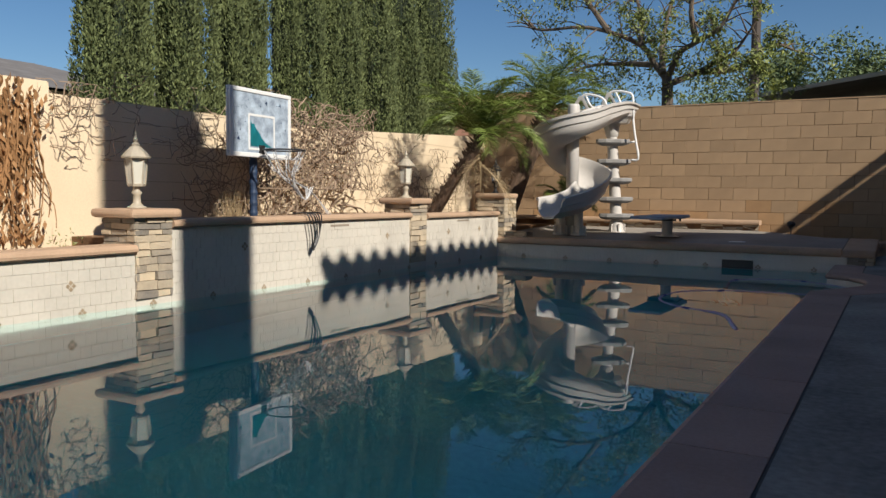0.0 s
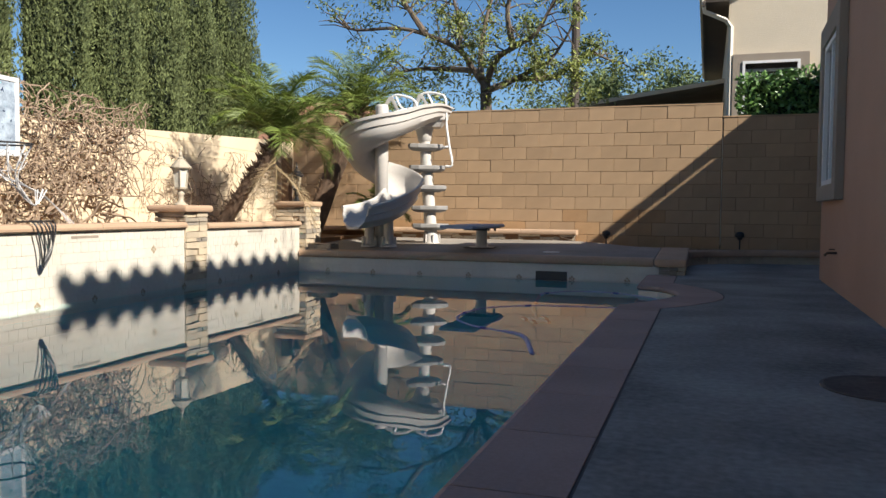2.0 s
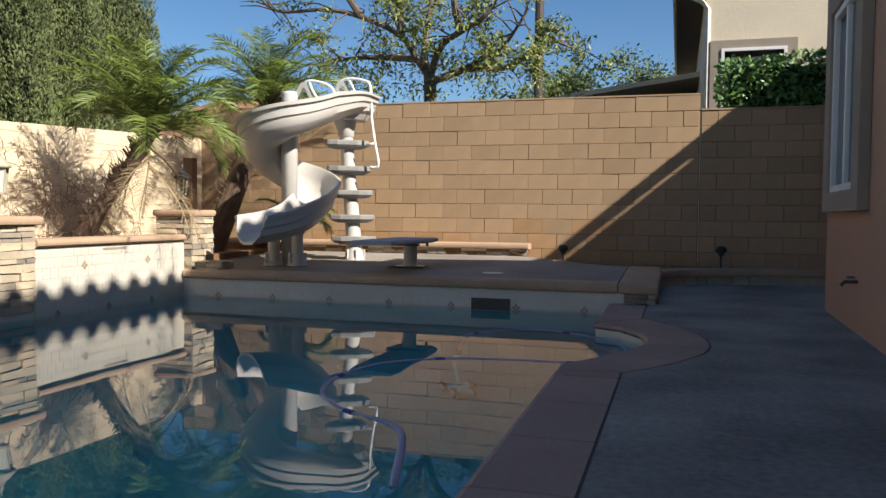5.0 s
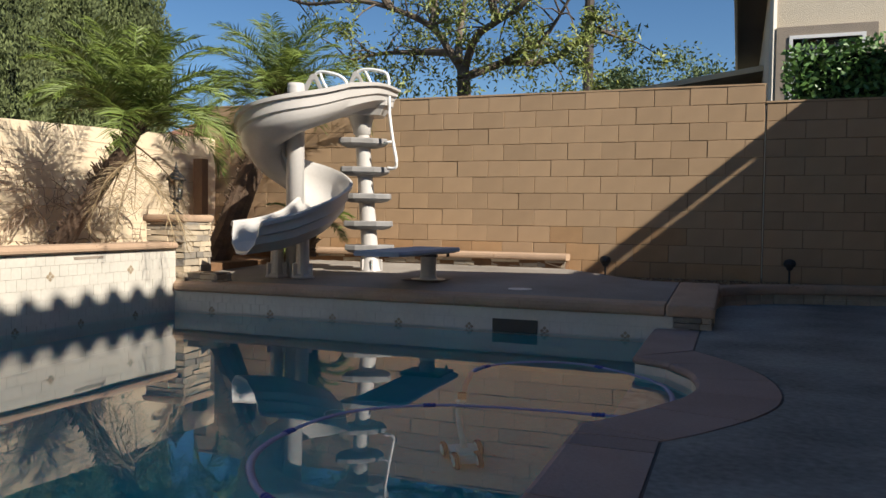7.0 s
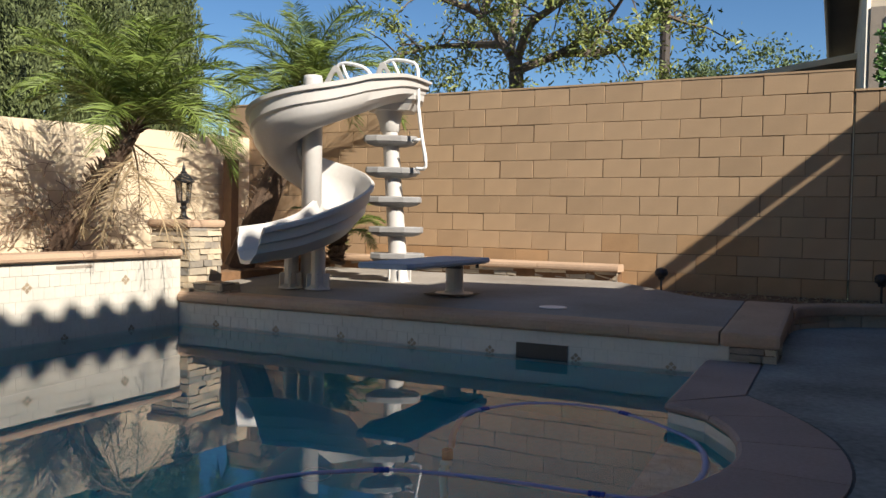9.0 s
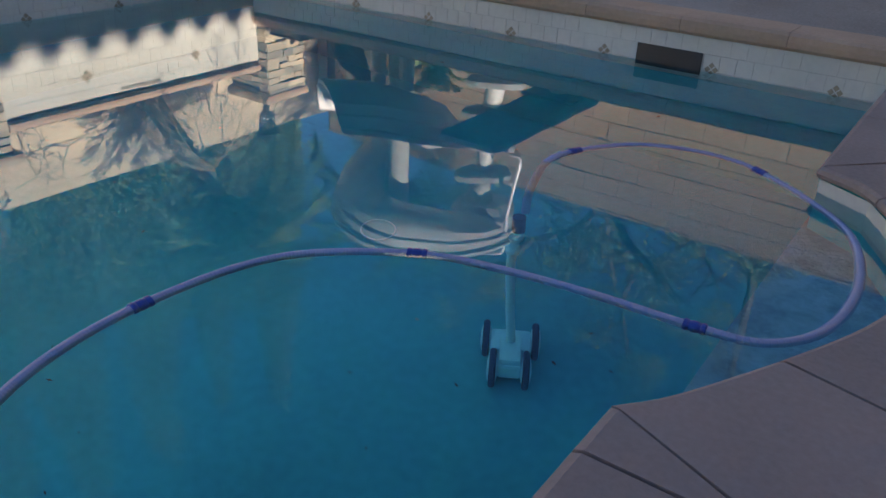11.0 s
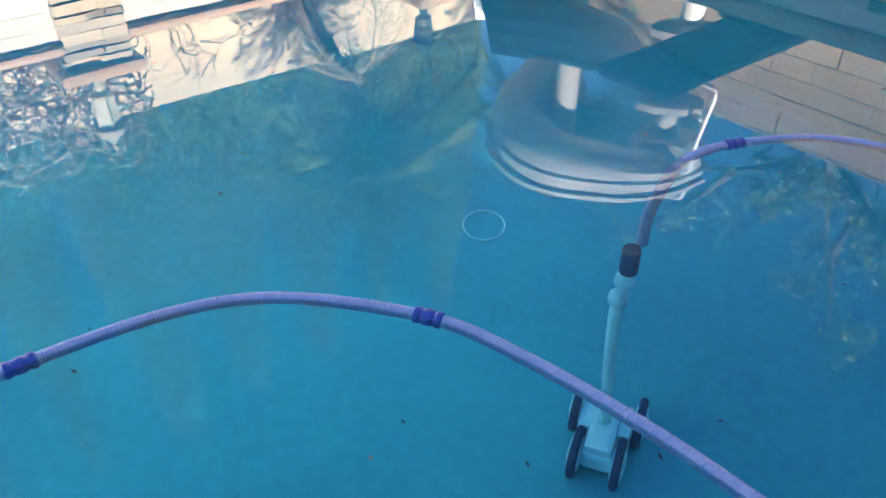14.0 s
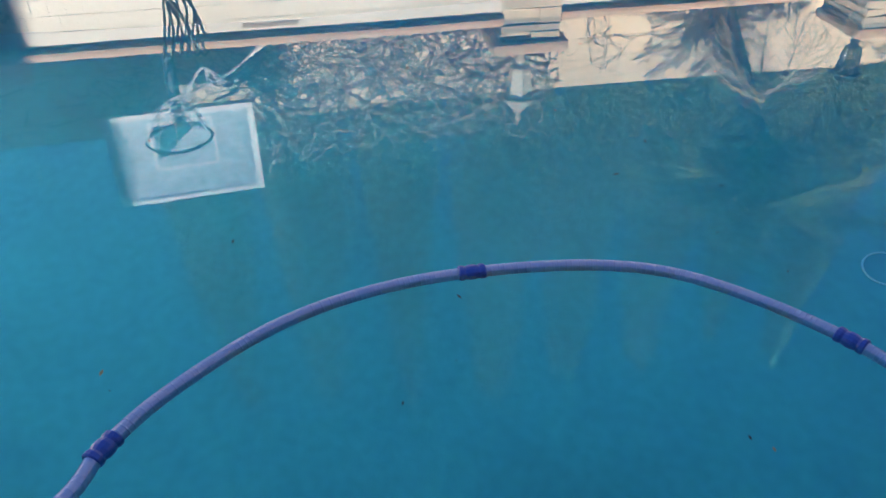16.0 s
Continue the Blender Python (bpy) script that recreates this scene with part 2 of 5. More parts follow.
v = [bm.verts.new(p) for p in ((XL, -3.0, W), (0.8, -3.0, W), (0.8, YE, W), (XL, YE, W))]
bm.faces.new(v)
water = tagged(part("water", bm, WATER), "still clear blue pool water with slight ripples", "water", kind="structure")
water.visible_shadow = False

# deck beside the pool, with its joint
def deck_piece(name, outline, z0, z1, m, label):
    bm = bmesh.new()
    prism(bm, outline, z0, z1)
    bmesh.ops.recalc_face_normals(bm, faces=bm.faces[:])
    return tagged(part(name, bm, m), label, name, kind="structure")

STONES_OUT = [(0.215, 8.225), (0.37, 8.44), (0.57, 8.80), (0.69, 9.15), (0.705, 9.55), (0.62, 9.98), (0.42, 10.40), (0.205, 10.72)]
OUTER = [(0.205, 8.20)]
for p in smooth_line([(*p, 0) for p in STONES_OUT], 4):
    c = (p - Vector((0.0, 9.4, 0))).normalized() * 0.014
    OUTER.append((p.x + c.x, p.y + c.y))
OUTER.append((0.207, 10.9))
deck_piece("pavement", [(0.202, -3.0), (0.202, 8.19)] + OUTER + [(0.205, 13.9), (0.205, 15.2), (3.2, 15.2), (3.2, -8), (0.205, -8)], -0.10, 0.0, DECKC, "grey brushed concrete pool deck in shade")
deck_piece("pavement", [(-9, -8), (0.19, -8), (0.19, -3.05), (-9, -3.05)], -0.10, 0.0, DECKC, "grey brushed concrete pool deck behind the pool")
bm = bmesh.new()
box(bm, 0.188, 0.202, -3.0, 8.2, -0.09, -0.005)
tagged(part("expansion_joint", bm, JOINT), "dark filled expansion joint in the deck", "joint", kind="structure")


def coping_stone(a, b, c, d, name="coping_stone"):
    """A stone with a rounded nose along a-b; d-c is its far side."""
    bm = bmesh.new()
    A, B, C, D = [Vector((*p, 0)) for p in (a, b, c, d)]
    prof = [(0.10, -0.055), (0.005, -0.055), (-0.018, -0.045), (-0.026, -0.028), (-0.018, -0.010), (0.005, 0.0)]
    outs = []
    for P, Q in ((A, D), (B, C)):
        w = (Q - P).normalized()
        L = (Q - P).length
        ring = [P + w * s + Vector((0, 0, z + 0.001)) for s, z in prof] + [Q + Vector((0, 0, 0.001)), Q + Vector((0, 0, -0.055))]
        outs.append([bm.verts.new(p) for p in ring])
    n = len(outs[0])
    for k in range(n):
        bm.faces.new((outs[0][k], outs[0][(k + 1) % n], outs[1][(k + 1) % n], outs[1][k]))
    bm.faces.new(outs[0][::-1])
    bm.faces.new(outs[1])
    bmesh.ops.recalc_face_normals(bm, faces=bm.faces[:])
    return bm


coping = tagged(thing("pool_coping"), "mauve grey cast stone coping along the pool edge", "coping", kind="structure")
Y = [-3.0 + 0.648 * k for k in range(18)] + [8.2]
for a, b in zip(Y, Y[1:]):
    b = min(b, 8.2)
    part("stone", coping_stone((XC, a + 0.006), (XC, b - 0.006), (0.188, b - 0.006), (0.188, a + 0.006)), COPE2, coping)
IN = [p.xy for p in smooth_line([(*p, 0) for p in NOOK], 4)]
OUT = [p.xy for p in smooth_line([(*p, 0) for p in STONES_OUT], 4)]


def curved_stone(ins, outs):
    """A coping stone whose inner, rounded edge and outer edge both follow curves."""
    bm = bmesh.new()
    prof = [(0.10, -0.055), (0.005, -0.055), (-0.018, -0.045), (-0.026, -0.028), (-0.020, -0.010), (-0.004, -0.001), (0.02, 0.0)]
    rings = []
    for P, Q in zip(ins, outs):
        P, Q = Vector((*P, 0)), Vector((*Q, 0))
        w = (Q - P).normalized()
        ring = [P + w * a + Vector((0, 0, z + 0.001)) for a, z in prof] + [Q + Vector((0, 0, 0.001)), Q + Vector((0, 0, -0.055))]
        rings.append([bm.verts.new(p) for p in ring])
    n = len(rings[0])
    for a, b in zip(rings, rings[1:]):
        for k in range(n):
            bm.faces.new((a[k], a[(k + 1) % n], b[(k + 1) % n], b[k]))
    bm.faces.new(rings[0][::-1])
    bm.faces.new(rings[-1])
    bmesh.ops.recalc_face_normals(bm, faces=bm.faces[:])
    return bm


CUTS = [0, 7, 13, 18, 23, 28]
for i, j in zip(CUTS, CUTS[1:]):
    ins, outs = [p.copy() for p in IN[i:j + 1]], [p.copy() for p in OUT[i:j + 1]]
    for line_ in (ins, outs):
        line_[0] = line_[0].lerp(line_[1], 0.05)
        line_[-1] = line_[-1].lerp(line_[-2], 0.05)
    part("stone", curved_stone(ins, outs), COPE2, coping)
part("stone", coping_stone((XC, 8.206), (XC, 8.376), (0.215, 8.216), (0.19, 8.206)), COPE2, coping)
part("stone", coping_stone((XC, 10.337), (XC, 11.2), (0.19, 11.2), (0.193, 10.742)), COPE2, coping)
part("stone", coping_stone((XC, 11.208), (XC, 11.85), (0.19, 11.85), (0.19, 11.208)), COPE2, coping)
bm = bmesh.new()
base = [Vector((XC + 0.03, -3.0)), Vector((XC + 0.03, 8.3))] + [p + (q - p).normalized() * 0.03 for p, q in zip(IN, OUT)] + [Vector((XC + 0.03, 11.85))]
edge = [Vector((0.187, -3.0)), Vector((0.187, 8.1))] + [q + (q - p).normalized() * 0.03 for p, q in zip(IN, OUT)] + [Vector((0.22, 11.85))]
lo, hi = [bm.verts.new((*p, -0.008)) for p in base], [bm.verts.new((*p, -0.008)) for p in edge]
for k in range(len(lo) - 1):
    bm.faces.new((lo[k], hi[k], hi[k + 1], lo[k + 1]))
tagged(part("joint_bed", bm, JOINT), "dark filler between the coping stones", "joint", kind="structure")
bm = bmesh.new()
for a, b in zip([(XC, -3.0)] + NOOK, NOOK + [(XC, YE)]):
    a, b = Vector((*a, 0)), Vector((*b, 0))
    nrm = Vector((b - a).yx.to_3d()).normalized()
    nrm = Vector((nrm.x, -nrm.y, 0)) * 0.03
    for v in ([bm.verts.new(p) for p in (a + Vector((0, 0, -0.30)), b + Vector((0, 0, -0.30)), b + Vector((0, 0, -0.054)), a + Vector((0, 0, -0.054)))],):
        bm.faces.new(v)
tagged(part("tile_band", bm, TILE), "pale tile band under the near coping", "tile band", kind="structure")


def zd(y):
    return ZD + max(0.0, min(0.10, (y - 12.1) * 0.05))
bm = bmesh.new()
prism(bm, [(XL - 0.1, YE + 0.2), (-0.10, YE + 0.2), (-0.10, 13.62), (-0.45, 13.68), (-0.73, 13.88), (-1.1, 14.3), (-1.51, 14.84), (-1.9, 15.0), (XL - 1.0, 15.0), (XL - 1.0, 12.3), (XL - 0.1, 12.3)], -0.1, ZD)
for v in bm.verts:
    if v.co.z > 0:
        v.co.z = zd(v.co.y)
bmesh.ops.recalc_face_normals(bm, faces=bm.faces[:])
bmesh.ops.triangulate(bm, faces=bm.faces[:])
tagged(part("raised_deck", bm, DECKW), "grey concrete raised deck at the pool's end", "deck", kind="structure")


def tile_face(name, label, axis, pos, a0, a1, z0, z1, tw, th, parent=None):
    """A field of tiles on a backing, facing +x (axis x) or -y (axis y)."""
    holder = tagged(thing(name), label, "tiled wall", kind="structure")
    if axis == "x":
        boxed("backing", (pos - 0.30, pos - 0.004, a0, a1, z0, z1), GROUT, holder)
    else:
        boxed("backing", (a0, a1, pos + 0.004, pos + 0.30, z0, z1), GROUT, holder)
    return holder


seg = [(-3.0, 4.65, 0.36), (5.05, 9.17, 0.57), (9.59, YE + 0.02, 0.55)]
for a, b, z in seg:
    tile_face("retaining_wall", "raised pool wall faced in pale tiles", "x", XL, a, b, -0.88, z, 0, 0)
tile_face("retaining_wall", "tiled wall at the pool's end in shade", "y", YE, XL, 0.10, -0.40, 0.115, 0, 0)

for y0, y1 in ((4.65, 5.05), (9.17, 9.59)):
    boxed("pillar_footing", (XL - 0.30, XL - 0.001, y0 + 0.002, y1 - 0.002, -0.88, -0.047), TILE)
    tagged(bpy.data.objects[[o.name for o in bpy.data.objects if o.name.startswith("pillar_footing")][-1]], "pale tiled footing under a stone pillar", "footing", kind="structure")

# soil of the raised beds
bm = bmesh.new()
box(bm, XP, XL - 0.3, -8, 4.85, -0.05, 0.30)
box(bm, XP - 0.9, XL - 0.3, 4.85, 12.05, -0.05, 0.46)
box(bm, XP - 0.9, XL - 0.3, 12.055, 15.2, -0.05, 0.33)
tagged(part("planter_soil", bm, SOIL), "dry brown soil in the raised bed", "soil", kind="structure")
bm = bmesh.new()
prism(bm, [(-1.95, YB), (-1.95, 15.01), (-1.53, 14.86), (-1.12, 14.32), (-0.75, 13.90), (-0.45, 13.70), (0.15, 13.66), (0.25, 14.1), (0.62, 14.62), (1.15, 14.9), (2.2, 15.12), (6.2, 15.2), (6.2, YB)], -0.05, 0.20)
box(bm, XP - 1, -1.62, 15.0, YB, -0.05, 0.42)
tagged(part("planter_soil", bm, SOIL), "dry brown soil along the block wall", "soil", kind="structure")


# ---- boundary walls ----
BH = 0.2194
def block_wall():
    w = tagged(thing("block_wall"), "tall tan concrete block wall, rows in running bond", "wall", kind="structure")
    boxed("core", (-7.6, 0.75, YB + 0.012, YB + 0.20, -0.1, 2.60), MORTAR, w)
    boxed("core", (0.765, 6.5, YB + 0.014, YB + 0.20, -0.1, 2.38), MORTAR, w)
    return w


wall_b = block_wall()
wall_p = tagged(thing("garden_wall"), "cream painted block wall behind the raised bed", "wall", kind="structure")
def xp(y):
    return XP if y < 5 else XP - (y - 5) * 0.082
bm = bmesh.new()
for y0, y1, a, b in ((-9, 4.6, 1.90, 1.90), (4.62, 9.5, 1.80, 1.83), (9.5, 15.33, 1.83, 2.12)):
    t = 0.05 if y0 < 0 else 0
    lo = [bm.verts.new(p) for p in ((xp(y0) - .2, y0, -.1), (xp(y0) + t, y0, -.1), (xp(y1) + t, y1, -.1), (xp(y1) - .2, y1, -.1))]
    hi = [bm.verts.new(p) for p in ((xp(y0) - .2, y0, a), (xp(y0) + t, y0, a), (xp(y1) + t, y1, b), (xp(y1) - .2, y1, b))]
    bm.faces.new(lo[::-1])
    bm.faces.new(hi)
    for k in range(4):
        bm.faces.new((lo[k], lo[(k + 1) % 4], hi[(k + 1) % 4], hi[k]))
part("core", bm, PERIM, wall_p)
# seams of the painted blocks
bm = bmesh.new()
for k in range(1, 10):
    z = 0.2 * k
    for y0, y1 in ((5.2, 9.4), (9.6, 15.2)):
        f = [bm.verts.new(p) for p in ((xp(y0) + 0.003, y0, z), (xp(y1) + 0.003, y1, z), (xp(y1) + 0.003, y1, z + 0.006), (xp(y0) + 0.003, y0, z + 0.006))]
        bm.faces.new(f)
part("seams", bm, mat("seam shade", (0.44, 0.33, 0.2), 0.1, 0.95), wall_p)

# ---- the house beside the deck ----
def xh(y):
    return 1.76 + (y - 7.6) * 0.025
house = tagged(thing("house"), "peach stucco two-storey house with a tile roof", "house", kind="structure")
bm = bmesh.new()
prism(bm, [(xh(4.6), 4.6), (9, 4.6), (9, 11.0), (xh(11.0), 11.0)], -0.1, 5.65)
part("wall", bm, STUCCO, house)
bm = bmesh.new()
prism(bm, [(xh(11.0), 11.0), (9, 11.0), (9, 12.05), (xh(12.05), 12.05)], -0.1, 4.5)
part("wall", bm, STUCCO, house)
# unseen stretch of the house, its height set to keep sun off the water
bm = bmesh.new()
prism(bm, [(xh(3.5), -8), (9, -8), (9, 4.6), (xh(3.5), 4.6)], -0.1, 5.2)
part("wall", bm, STUCCO, house)
# unseen, added with its roof to cast the diagonal shadow on the block wall
boxed("unseen_wing", (3.9, 9, 12.05, 15.2, -0.1, 3.7), STUCCO, house)
# unseen stack, sized and placed to cast the tall shadow across the pool
boxed("unseen_chimney", (1.6, 2.0, 2.42, 3.22, 5.2, 7.1), STUCCO, house)
# wider unseen block, added to broaden that shadow on the garden wall
boxed("unseen_chimney_top", (1.5, 2.1, 2.05, 3.26, 7.1, 8.6), STUCCO, house)
bm = bmesh.new()
prism(bm, [(1.45, 4.6), (9.2, 4.6), (9.2, 11.0), (1.45, 11.0)], 5.44, 5.55)
# added roof strips over the unseen part; their gaps pass streaks of sun
prism(bm, [(3.0, 12.3), (3.18, 12.3), (3.18, 15.9), (3.0, 15.9)], 3.80, 3.88)
prism(bm, [(3.18, 14.3), (9.2, 14.3), (9.2, 15.9), (3.18, 15.9)], 3.80, 3.88)
prism(bm, [(3.32, 12.3), (3.62, 12.3), (3.62, 14.3), (3.32, 14.3)], 3.80, 3.88)
prism(bm, [(3.72, 12.3), (9.2, 12.3), (9.2, 14.3), (3.72, 14.3)], 3.80, 3.88)
part("roof", bm, FASCIA, house)
# unseen strip, added to make the tiles' scalloped shadow shallower
boxed("eave_shadow_filler", (1.362, 1.40, 4.6, 11.0, 5.42, 5.505), FASCIA, house)
bm = bmesh.new()
y = 4.7
while y < 11.0:
    lathe(bm, [(0.11, 0), (0.10, 0.9)], n=12, m=Matrix.Translation((1.35, y, 5.46)) @ Matrix.Rotation(radians(70), 4, "Y"))
    y += 0.335
part("roof_tiles", bm, ROOF, house)["kind"] = "stuff"
hy = lambda y: xh(y)
win = tagged(thing("window", (0, 0, 0)), "white sliding window in a wide taupe stucco surround", "window", kind="structure")
def slab(name, y0, y1, z0, z1, d0, d1, m):
    bm = bmesh.new()
    prism(bm, [(xh(y0) - d1, y0), (xh(y1) - d1, y1), (xh(y1) - d0, y1), (xh(y0) - d0, y0)], z0, z1)
    bmesh.ops.recalc_face_normals(bm, faces=bm.faces[:])
    bmesh.ops.bevel(bm, geom=bm.edges[:], offset=0.004, segments=1, affect="EDGES")
    return part(name, bm, m, win)
slab("surround", 10.05, 10.32, 0.95, 2.95, 0.002, 0.085, TRIM)
slab("surround", 11.55, 11.80, 0.95, 2.95, 0.002, 0.085, TRIM)
slab("surround", 10.32, 11.55, 2.72, 2.95, 0.002, 0.085, TRIM)
slab("surround", 10.32, 11.55, 0.95, 1.12, 0.002, 0.085, TRIM)
slab("frame", 10.32, 10.38, 1.12, 2.72, 0.005, 0.06, WHITE)
slab("frame", 11.49, 11.55, 1.12, 2.72, 0.005, 0.06, WHITE)
slab("frame", 10.38, 11.49, 2.66, 2.72, 0.005, 0.06, WHITE)
slab("frame", 10.38, 11.49, 1.12, 1.18, 0.005, 0.06, WHITE)
slab("sash", 10.90, 10.96, 1.18, 2.66, 0.008, 0.05, WHITE)
slab("pane", 10.38, 10.90, 1.18, 2.66, 0.004, 0.010, GLASS)
slab("pane", 10.96, 11.49, 1.18, 2.66, 0.004, 0.016, GLASS)


# ---- coping on the raised walls ----
def nosed(bm, p, q, w, z0, z1, over):
    """A coping length from p to q: w wide behind the face, rounded nose over the face, both in plan to the right of p->q."""
    P, Q = Vector((*p, 0)), Vector((*q, 0))
    d = (Q - P).normalized()
    n = Vector((d.y, -d.x, 0))
    h = z1 - z0
    prof = [(-w, z0), (over * 0.5, z0), (over * 0.92, z0 + h * 0.2), (over, z0 + h * 0.5), (over * 0.85, z0 + h * 0.82), (over * 0.4, z1), (-w + 0.03, z1), (-w, z1 - 0.02)]
    rings = [[bm.verts.new(S + n * a + Vector((0, 0, b))) for a, b in prof] for S in (P, Q)]
    k = len(prof)
    for i in range(k):
        bm.faces.new((rings[0][i], rings[0][(i + 1) % k], rings[1][(i + 1) % k], rings[1][i]))
    bm.faces.new(rings[0][::-1])
    bm.faces.new(rings[1])
    bmesh.ops.recalc_face_normals(bm, faces=bm.faces[:])


def coping_run(points, w, z0, z1, over, length, label, m=COPE):
    holder = tagged(thing("coping"), label, "coping", kind="structure")
    for p, q in zip(points, points[1:]):
        L = (Vector(q) - Vector(p)).length
        n = max(1, round(L / length))
        for i in range(n):
            a, b = Vector(p).lerp(Vector(q), i / n), Vector(p).lerp(Vector(q), (i + 1) / n)
            g = (b - a).normalized() * 0.002
            bm = bmesh.new()
            nosed(bm, tuple(a + g), tuple(b - g), w, z0, z1, over)
            part("stone", bm, m, holder)


for a, b, z in seg:
    coping_run([(XL, a), (XL, min(b, YE))], 0.30, z, z + 0.075, 0.05, 1.3, "rounded tan cast coping on the raised wall")
# the end deck's coping, going round its corner
coping_run([(XL + 0.02, YE), (-0.10, YE)], 0.30, 0.10, ZD + 0.004, 0.045, 0.66, "rounded tan coping of the raised deck")
bm = bmesh.new()
box(bm, -0.094, XR, YE - 0.045, 13.64, 0.10, ZD + 0.006, 0.03)
for v in bm.verts:
    if v.co.z > 0.15:
        v.co.z += zd(v.co.y) - ZD
tagged(part("coping_corner", bm, COPE), "wide tan coping down the raised deck's open side", "coping", kind="structure")
KERB = [(XR - 0.02, 13.66), (0.36, 14.08), (0.74, 14.50), (1.2, 14.74), (1.9, 14.94), (2.7, 15.05)]
kerb_line = [tuple(p.xy) for p in smooth_line([(*p, 0) for p in KERB], 3)]
coping_run(kerb_line, 0.22, 0.11, 0.215, 0.03, 3.0, "curved tan coping round the planting bed")
coping_run([(-5.45, 14.98), (-1.58, 14.98)], 0.25, 0.40, 0.485, 0.04, 0.9, "tan coping of the low bed along the block wall")
coping_run([(-6.6, 14.3), (-5.46, 14.97)], 0.25, 0.42, 0.50, 0.04, 0.9, "tan coping of the low bed behind the slide")


def ledger(name, x0, x1, y0, y1, z0, z1, label, faces="xy", seed=1, hmin=0.045, hmax=0.085):
    """A core faced with uneven stones."""
    rnd = random.Random(seed)
    w = tagged(thing(name), label, name.replace("_", " "), kind="structure")
    boxed("core", (x0 + 0.03, x1 - 0.03, y0 + 0.03, y1 - 0.03, z0, z1), MORTAR, w)
    z = z0
    while z < z1 - 0.02:
        h = min(rnd.uniform(hmin, hmax), z1 - z)
        for side in faces:
            lo, hi = (y0, y1) if side in "xX" else (x0, x1)
            s = lo
            while s < hi - 0.01:
                L = min(rnd.uniform(0.10, 0.28), hi - s)
                if hi - s - L < 0.06:
                    L = hi - s
                p = rnd.uniform(0.0, 0.022)
                if side == "x":
                    d = (x1 - 0.03, x1 + p - 0.008, s + 0.003, s + L - 0.003)
                elif side == "X":
                    d = (x0 - p + 0.008, x0 + 0.03, s + 0.003, s + L - 0.003)
                elif side == "y":
                    d = (s + 0.003, s + L - 0.003, y0 - p + 0.008, y0 + 0.03)
                else:
                    d = (s + 0.003, s + L - 0.003, y1 - 0.03, y1 + p - 0.008)
                bm = bmesh.new()
                box(bm, *d, z + 0.004, z + h - 0.003)
                for v in bm.verts:
                    v.co += Vector([rnd.uniform(-0.006, 0.006) for _ in range(3)])
                part("stone", bm, STONE, w)
                s += L
        z += h
    return w


PIL = [(XL - 0.42, XL + 0.015, 4.65, 5.05, 0.665, "low pillar faced with tan and grey ledger stone"),
       (XL - 0.42, XL + 0.015, 9.17, 9.59, 0.76, "middle pillar faced with tan and grey ledger stone"),
       (-5.62, -5.12, 11.94, 12.40, 0.84, "corner pillar faced with pale ledger stone")]
for k, (x0, x1, y0, y1, z, lab) in enumerate(PIL):
    ledger("pillar", x0, x1, y0, y1, -0.045 if k < 2 else 0.18, z, lab, "xyY", 5 + k)
    cx, cy = (x0 + x1) / 2, (y0 + y1) / 2
    bm = bmesh.new()
    box(bm, cx - 0.275, cx + 0.275, cy - 0.275, cy + 0.275, z, z + 0.08, 0.03)
    for v in bm.verts:
        v.co += Vector((noise.noise(v.co * 9), noise.noise(v.co * 9 + Vector((5, 0, 0))), 0)) * 0.012
    part("cap", bm, COPE)
    c = [o for o in bpy.data.objects if o.name.startswith("cap")][-1]
    c.name = "pillar_cap"
    tagged(c, "thick weathered tan cast cap on a stone pillar", "pillar cap", kind="structure")
ledger("stone_curb", -5.5, -4.75, 12.0, 12.25, 0.18, 0.30, "low stone curb beside the corner pillar", "xy", 31)
ledger("stone_curb", -5.45, -1.6, 15.0, 15.2, 0.26, 0.40, "low stone curb of the bed along the wall", "y", 32)
ledger("stone_step", -0.03, XR - 0.02, YE - 0.02, YE + 0.3, 0.0, 0.10, "stone course under the raised deck's corner", "yx", 33, 0.04, 0.06)
bm = bmesh.new()
rk = random.Random(34)
for p, q in zip(kerb_line, kerb_line[1:]):
    P, Q = Vector((*p, 0)), Vector((*q, 0))
    along = (Q - P).normalized()
    outw = Vector((along.y, -along.x, 0))
    for z0, z1 in ((0.0, 0.052), (0.056, 0.108)):
        o = outw * rk.uniform(-0.022, -0.004)
        v = [bm.verts.new(P + o + along * 0.004 + Vector((0, 0, z0))), bm.verts.new(Q + o - along * 0.004 + Vector((0, 0, z0))), bm.verts.new(Q + o - along * 0.004 + Vector((0, 0, z1))), bm.verts.new(P + o + along * 0.004 + Vector((0, 0, z1)))]
        w = [bm.verts.new(a.co - outw * 0.12) for a in v]
        bm.faces.new(v)
        bm.faces.new(w[::-1])
        for i in range(4):
            bm.faces.new((v[i], w[i], w[(i + 1) % 4], v[(i + 1) % 4]))
bmesh.ops.recalc_face_normals(bm, faces=bm.faces[:])
tagged(part("bed_edge", bm, STONE), "stone edge of the curved planting bed", "curb", kind="structure")
boxed("deck_side", (-0.09, XR - 0.035, YE + 0.3, 13.64, -0.05, 0.10), STONE)
tagged(bpy.data.objects["deck_side"], "stone side of the raised deck", "curb", kind="structure")

